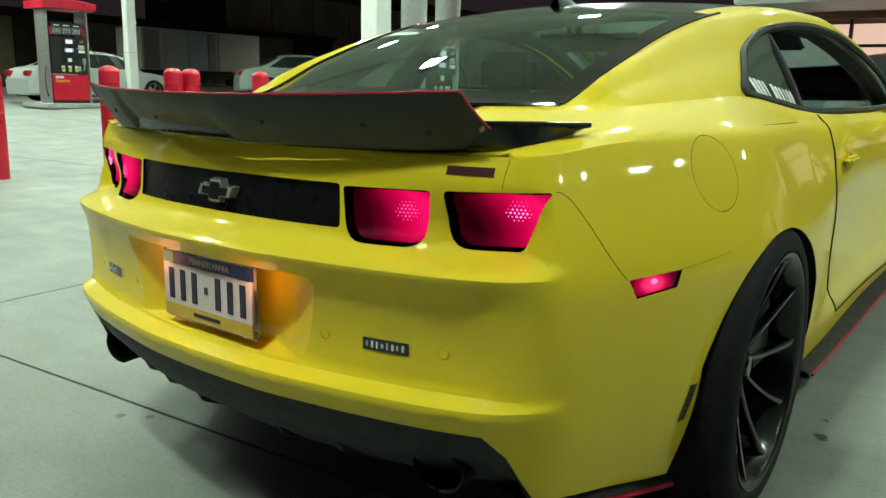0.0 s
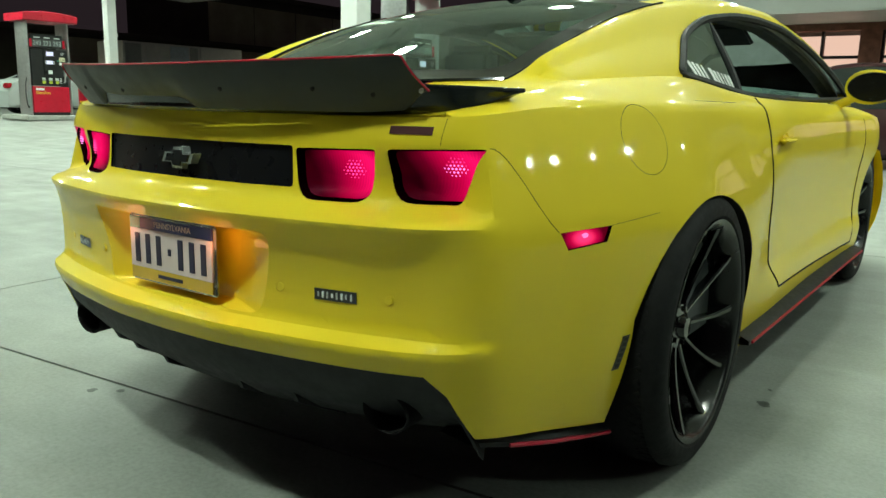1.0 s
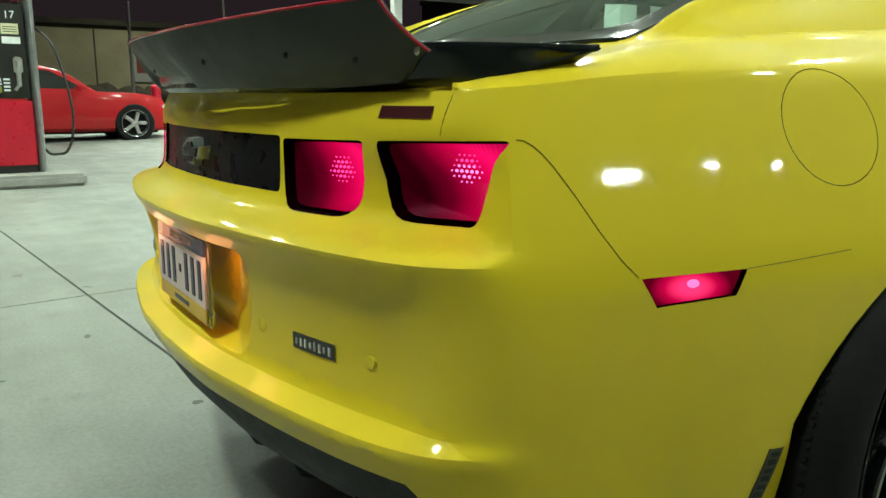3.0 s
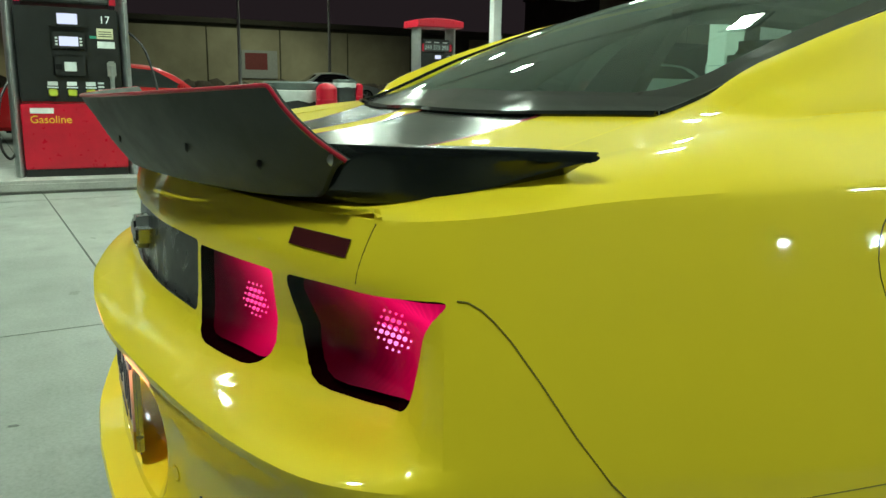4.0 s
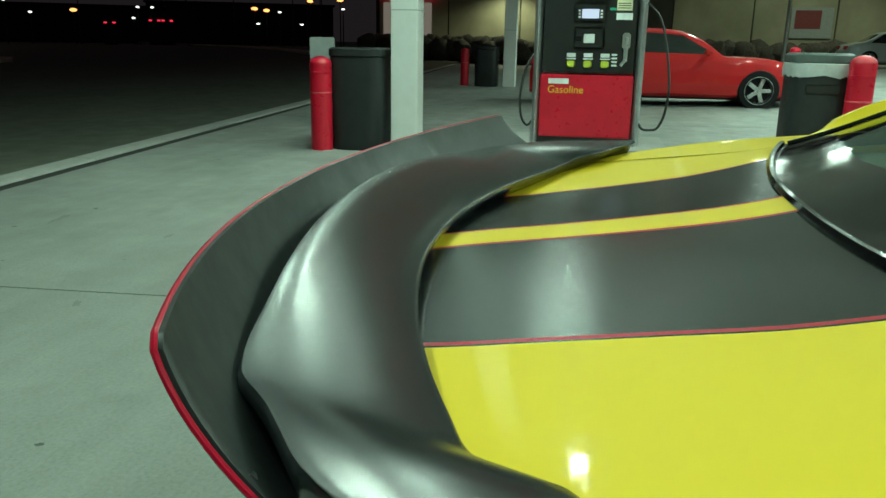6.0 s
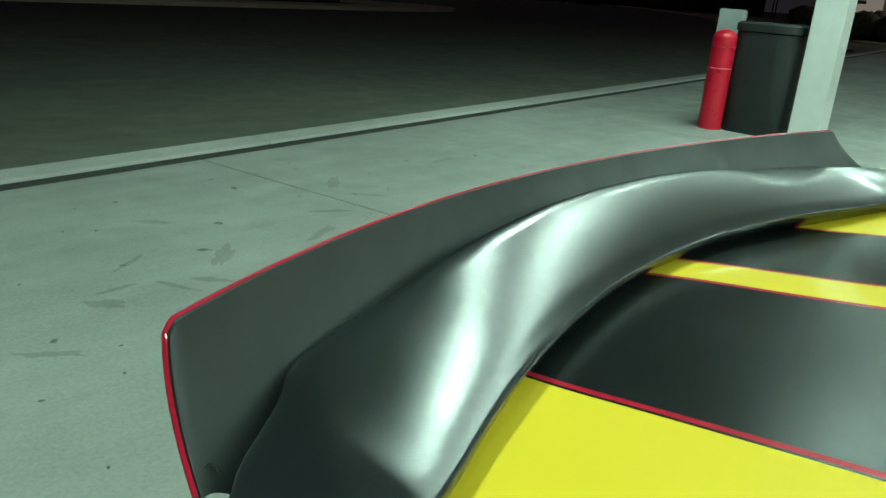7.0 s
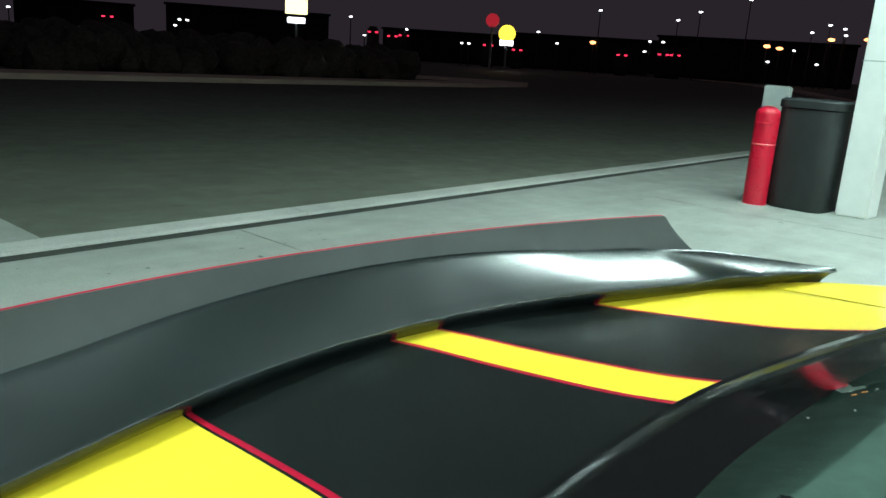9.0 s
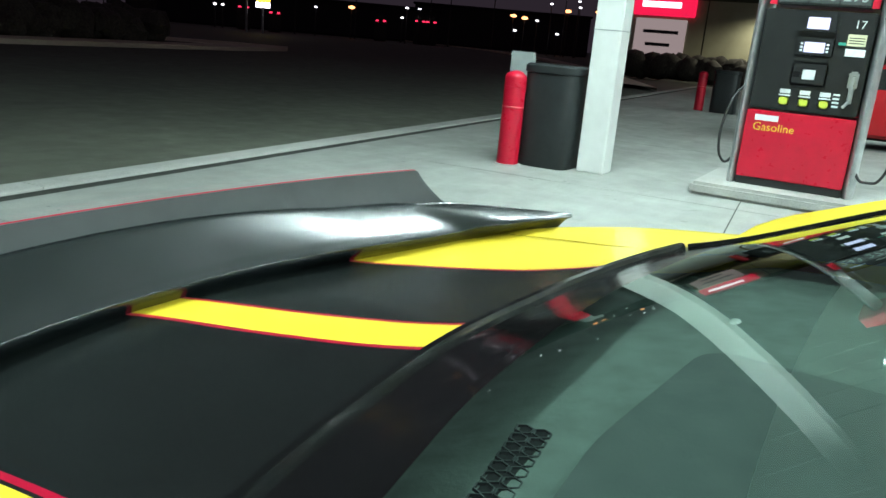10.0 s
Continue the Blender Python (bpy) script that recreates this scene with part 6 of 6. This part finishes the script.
# ---- far wall, trailer, poles ----
WALLM = plain("beige_cladding", (0.30, 0.29, 0.20), 0.75, vary=0.25, scale=0.35)
WALLD = plain("dark_cladding", (0.05, 0.05, 0.035), 0.8, vary=0.2, scale=0.5)
store = thing("far_building", "long beige clad building across the lot", "building", pose(-45, 0, 0.3), "far buildings")
bm = bmesh.new()
box(bm, (-8, -13.2, 0), (-0.06, 46, 4.35))
part("wall", bm, WALLD, store)
for k in range(14):
    y = -13.0 + k * 4.2
    bm = bmesh.new()
    box(bm, (-0.06, y + 0.04, 0.9), (0.02, y + 4.16, 4.1), 0.012)
    part("panel", bm, WALLM if k % 5 != 3 else WALLD, store, "beige wall panel")
bm = bmesh.new()
box(bm, (-8.1, -13.4, 4.3), (0.25, 46.2, 4.6), 0.03)
part("roof_edge", bm, WALLD, store)
sg = bmesh.new()
box(sg, (0.05, -12.9, 3.15), (0.30, -9.4, 4.25), 0.05)
sign = part("sign_board", sg, glow("red_sign", (0.75, 0.01, 0.05), 0.8), store, "lit red sign board")
bm = bmesh.new()
box(bm, (0.30, -12.4, 3.60), (0.33, -10.2, 3.92), 0.05)
part("sign_bar", bm, glow("white_sign", (1, 0.85, 0.85), 1.5), sign)
bm = bmesh.new()
box(bm, (0.02, -12.7, 0.8), (0.12, -9.8, 3.0), 0.02)
part("shopfront", bm, glow("pale_front", (0.55, 0.42, 0.36), 0.35), store, "pale lit shop front")
for z, y0, y1 in ((2.2, -12.2, -10.2), (1.5, -12.0, -10.6)):
    bm = bmesh.new()
    box(bm, (0.12, y0, z), (0.14, y1, z + 0.18))
    part("front_bar", bm, BLACK, store)
bm = bmesh.new()
box(bm, (0.04, 9.9, 1.3), (0.12, 12.0, 2.9), 0.02)
notice = part("wall_notice", bm, GREY, store, "pale notice board")
bm = bmesh.new()
box(bm, (0.12, 10.1, 1.8), (0.13, 11.4, 2.75))
part("notice_bar", bm, plain("notice_red", (0.16, 0.03, 0.03), 0.6), notice)
bm = bmesh.new()
rgh = random.Random(2)
for k in range(260):
    y = -12.5 + 62 * k / 260
    m = Matrix.Translation((-41.5 + rgh.uniform(-0.5, 0.5), y, 0.75 + rgh.uniform(-0.2, 0.15))) @ Matrix.Rotation(rgh.uniform(0, 3), 4, "Z")
    bmesh.ops.create_icosphere(bm, subdivisions=2, radius=0.62, matrix=m)
for v in bm.verts:
    v.co += Vector((rgh.uniform(-0.07, 0.07), rgh.uniform(-0.07, 0.07), rgh.uniform(-0.07, 0.07)))
HEDGE = plain("hedge_leaf", (0.050, 0.044, 0.034), 0.9, vary=0.5, scale=12, relief=0.4, relief_scale=30)
solid("hedge", bm, HEDGE, "low dark clipped hedge before the far wall", "hedge", kind="stuff")
tr = thing("box_trailer", "pale box trailer with doors standing at the lot's edge", "trailer", pose(-35, 22.2, 0.7))
for nm, lo, hi, m in (("box", (-2.3, 0, 0.9), (0, 7.6, 3.0), WHITE), ("chassis", (-2.2, 0.2, 0.45), (-0.1, 7.4, 0.9), PLASTIC)):
    bm = bmesh.new()
    box(bm, lo, hi, 0.02)
    part(nm, bm, m, tr)
for y0, y1, m in ((0.1, 1.0, GREY), (1.3, 2.6, WHITE), (2.75, 3.9, plain("pale_blue", (0.45, 0.55, 0.62), 0.5)), (4.0, 4.5, GREY), (4.7, 7.3, WHITE)):
    bm = bmesh.new()
    box(bm, (0, y0, 0.95), (0.05, y1, 2.9), 0.01)
    part("door_panel", bm, m, tr)
for y in (1.4, 2.3, 5.8):
    bm = bmesh.new()
    lathe(bm, [(0.0, -0.1), (0.45, -0.1), (0.46, 0.08), (0.3, 0.1), (0.0, 0.1)], 20, Matrix.Translation((-0.2, y, 0.40)) @ Matrix.Rotation(math.pi / 2, 4, "Y"))
    part("wheel", bm, RUBBER, tr)
hall = thing("far_building", "tall olive clad hall behind the lot", "building", pose(-46, 36, 0.9), "far buildings")
bm = bmesh.new()
box(bm, (-10, 0, 0), (0, 44, 7.6))
part("wall", bm, WALLD, hall)
for k in range(10):
    for z0, z1 in ((0.3, 3.4), (3.44, 6.9)):
        bm = bmesh.new()
        box(bm, (0, k * 4.3 + 0.05, z0), (0.07, k * 4.3 + 4.25, z1), 0.012)
        part("panel", bm, WALLM, hall, "olive wall panel")
bm = bmesh.new()
box(bm, (-10.1, -0.2, 7.55), (0.35, 44.2, 7.9), 0.03)
part("roof_edge", bm, WALLD, hall)
# Added lamp, hidden by a column, that brightens the wall's dark end.
pack = thing("added_wall_lamp", "small grey lamp box added to brighten the far wall", "lamp", pose(-44.95, -5.1, 4.25))
bm = bmesh.new()
box(bm, (0, -0.16, -0.10), (0.20, 0.16, 0.12), 0.02)
part("case", bm, GREY, pack)
la = bpy.data.lights.new("wall_fill_light", "SPOT")
la.energy, la.color, la.spot_size, la.spot_blend, la.shadow_soft_size = 500, (1.0, 0.95, 0.62), radians(160), 0.8, 0.12
ob = new("wall_fill_light", la)
ob.location = (-43.6, -5.1, 4.05)
# The third post is added behind a column to brighten trailer and hall.
for x, y, h in ((-38.5, 8.45, 8.2), (-38.5, 13.1, 7.2), (-29.5, 38.5, 7.4)):
    lp = thing("street_and_fill_lamp", "tall slim steel lamp post, lit (two real, one added)", "street lamp", pose(x, y, 0.2 if y < 20 else -0.1), "lamp posts")
    bm = bmesh.new()
    cyl(bm, (0, 0, 0), (0, 0, h), 0.09, 0.06, 10)
    part("post", bm, STEEL, lp)
    bm = bmesh.new()
    box(bm, (-0.5, -0.12, h), (0.2, 0.12, h + 0.14), 0.03)
    part("head", bm, GREY, lp)
    la = bpy.data.lights.new("street_and_fill_light", "SPOT")
    la.energy, la.color, la.spot_size, la.spot_blend, la.shadow_soft_size = 750 if y < 20 else 4200, (0.95, 1.0, 0.72), radians(150), 0.6, 0.15
    ob = new("street_and_fill_light", la)
    ob.location = (x - 0.3, y, h + 0.1)

# ---- across the road ----
VERGE = ground_mat("verge_kerb", (0.55, 0.45, 0.36), (0.66, 0.55, 0.44), 0.85, (0.1, 0.08, 0.06), 0.4)
bm = bmesh.new()
pts = [(20, -20.0), (-4.6, -20.85), (-14, -21.7), (-23.5, -22.7), (-28.0, -24.0), (-29.9, -25.6), (-29.0, -28.0), (-24, -32)]
xs = [Vector((a, b, 0)) for a, b in pts]
rows = []
for i, p in enumerate(xs):
    d = (xs[min(i + 1, len(xs) - 1)] - xs[max(i - 1, 0)]).normalized()
    n = Vector((-d.y, d.x, 0))
    rows.append([p - n * 0.0 + Vector((0, 0, 0.0)), p + Vector((0, 0, 0.15)), p + n * 1.5 + Vector((0, 0, 0.17)), p + n * 1.6 + Vector((0, 0, 0.02))])
grid(bm, rows)
solid("verge_kerb", bm, VERGE, "pale kerb of the planted island across the road", "kerb", kind="structure")
bm = bmesh.new()
for k in range(420):
    q = rgh.random()
    x = 16 - 37 * q
    y = -23.2 - 1.9 * max(0, q - 0.5) - rgh.uniform(0, 2.6)
    bmesh.ops.create_icosphere(bm, subdivisions=2, radius=rgh.uniform(0.35, 0.7), matrix=Matrix.Translation((x, y, rgh.uniform(0.35, 1.0))))
for v in bm.verts:
    v.co += Vector((rgh.uniform(-0.08, 0.08), rgh.uniform(-0.08, 0.08), rgh.uniform(-0.08, 0.08)))
solid("hedge", bm, HEDGE, "dark planted shrubs on the island across the road", "hedge", kind="stuff")
bm = bmesh.new()
rows = [[Vector((a, b, 0.02)), Vector((a, b, 0.14)), Vector((a * 1.01, b * 1.012 - 1.8, 0.17)), Vector((a * 1.01, b * 1.012 - 1.8, 0.0))] for a, b in ((-190, -176), (-150, -112), (-118, -72), (-95, -46), (-70, -28), (-46, -14.5), (-28, -6.5))]
grid(bm, rows)
solid("far_kerb", bm, VERGE, "pale kerb along the far side road", "kerb", kind="structure")
far_o = Vector((0.6, 0.9, 1.25))


def far_point(az, el, dist):
    a, e = radians(az), radians(el)
    return far_o + dist * Vector((math.cos(e) * math.cos(a), math.cos(e) * math.sin(a), math.sin(e)))


COOL = glow("far_lamp_white", (1.0, 0.94, 0.90), 2.6)
WARM = glow("far_lamp_orange", (1.0, 0.36, 0.10), 3.0)
REDL = glow("far_lamp_red", (1.0, 0.03, 0.08), 1.3)
AZ_W = [(255.8, 1.2), (245.6, 1.2), (245.1, 1.2), (245.9, 0.8), (234.0, 2.2), (233.0, 1.0), (230.0, 1.6), (226.0, 0.9), (225.5, 0.9), (220.6, 2.0), (219.2, 1.3), (216.4, 3.7), (212.8, 1.8), (211.9, 1.8), (211.1, 3.3), (209.7, 3.9),
        (213.1, 1.1), (203.5, 1.7), (202.6, 2.9), (200.7, 3.2), (200.6, 2.8), (206.6, 4.8), (205.0, 0.9), (201.6, 3.4), (202.0, 0.9), (199.1, 2.0)]
AZ_O = [(216.7, 1.5), (204.4, 1.8), (205.2, 1.9), (201.4, 2.5), (199.3, 2.6)]
AZ_R = [(232.4, 1.3), (231.0, 1.1), (230.2, 1.2), (214.6, 0.8), (250.1, 1.1), (224.1, 0.9), (222.0, 0.7), (211.8, 1.0), (211.0, 1.0)]
POLE = plain("far_pole", (0.03, 0.03, 0.03), 0.8)
for lst, m, r, lab in ((AZ_W, COOL, 0.22, "small distant white street lamp on a dark pole"), (AZ_O, WARM, 0.40, "small distant orange street lamp on a dark pole")):
    for az, el in lst:
        p = far_point(az, el, 120)
        lp = thing("distant_lamp", lab, "lamp", Matrix.Translation((p.x, p.y, -0.1)), "distant lamps")
        bm = bmesh.new()
        bmesh.ops.create_icosphere(bm, subdivisions=2, radius=r, matrix=Matrix.Translation((0, 0, p.z + 0.1)) @ Matrix.Diagonal((1.2, 1.2, 0.6, 1)))
        part("head", bm, m, lp)
        bm = bmesh.new()
        cyl(bm, (0, 0, 0), (0, 0, p.z + 0.1), 0.10, 0.07, 6)
        part("pole", bm, POLE, lp)
for az, el in AZ_R:
    p = far_point(az, el, 120)
    lp = thing("distant_vehicle", "dark distant vehicle with lit red tail lamps", "vehicle", Matrix.Translation((p.x, p.y, -0.1)) @ Matrix.Rotation(radians(az), 4, "Z"), "distant vehicles")
    bm = bmesh.new()
    box(bm, (0.1, -0.95, 0.25), (4.5, 0.95, p.z + 0.35), 0.2)
    box(bm, (0.9, -0.8, p.z + 0.2), (3.3, 0.8, p.z + 0.9), 0.25)
    box(bm, (0.6, -0.9, 0.0), (1.2, 0.9, 0.5), 0.1)
    box(bm, (3.3, -0.9, 0.0), (3.9, 0.9, 0.5), 0.1)
    part("body", bm, POLE, lp)
    for s in (-0.55, 0.55):
        bm = bmesh.new()
        box(bm, (0.0, s - 0.22, p.z - 0.08), (0.12, s + 0.22, p.z + 0.14), 0.03)
        part("tail_lamp", bm, REDL, lp)
for az, el, r, m, lab in ((222.8, 1.75, 0.95, glow("yellow_sign", (1.0, 0.70, 0.04), 1.4), "round yellow lit roadside sign"), (237.8, 2.5, 1.2, glow("cream_sign", (1.0, 0.85, 0.35), 1.5), "square yellow lit roadside sign with a white panel"), (223.9, 2.6, 0.75, glow("dim_red_sign", (0.5, 0.02, 0.03), 0.5), "dim red roadside sign on a post")):
    p = far_point(az, el, 90)
    sgn = thing("roadside_sign", lab, "sign", Matrix.Translation((p.x, p.y, 0)), "roadside signs")
    bm = bmesh.new()
    m4 = Matrix.Translation((0, 0, p.z)) @ Matrix.Rotation(radians(az - 180), 4, "Z") @ Matrix.Rotation(math.pi / 2, 4, "Y")
    if r == 1.2:
        box(bm, (-0.14, -r, p.z - 0.5 * r), (0.14, r, p.z + 0.8 * r), 0.05, 2, Matrix.Rotation(radians(az - 180), 4, "Z"))
    else:
        lathe(bm, [(0.0, 0.1), (r * 0.95, 0.1), (r, 0.05), (r, -0.1), (0, -0.1)], 24, m4)
    part("face", bm, m, sgn)
    bm = bmesh.new()
    cyl(bm, (0, 0, 0), (0, 0, p.z - r * 0.8), 0.12, n=8)
    part("post", bm, GREY, sgn)
    if r != 0.75:
        bm = bmesh.new()
        box(bm, (-0.14, -r * 0.8, p.z - r - 0.35), (0.14, r * 0.8, p.z - r + 0.25), 0.05, 2, Matrix.Rotation(radians(az - 180), 4, "Z"))
        part("lower_panel", bm, COOL, sgn)
FAR_DARK = plain("far_dark", (0.02, 0.02, 0.025), 0.9)
for az, w, h in ((252, 9, 3.2), (241, 14, 4.0), (227, 12, 2.4), (215, 20, 3.0), (206, 16, 4.0), (264, 18, 4)):
    p = far_point(az, 0, 150)
    bm = bmesh.new()
    box(bm, (-4, -w, 0), (4, w, h + 3), 0.3, 1)
    box(bm, (-4.3, -w - 0.3, h + 2.8), (4.3, w + 0.3, h + 3.2), 0.1, 1)
    solid("backdrop", bm, FAR_DARK, "dark distant building against the night sky", "backdrop", kind="structure", at=Matrix.Translation((p.x, p.y, -0.1)) @ Matrix.Rotation(radians(az), 4, "Z"))
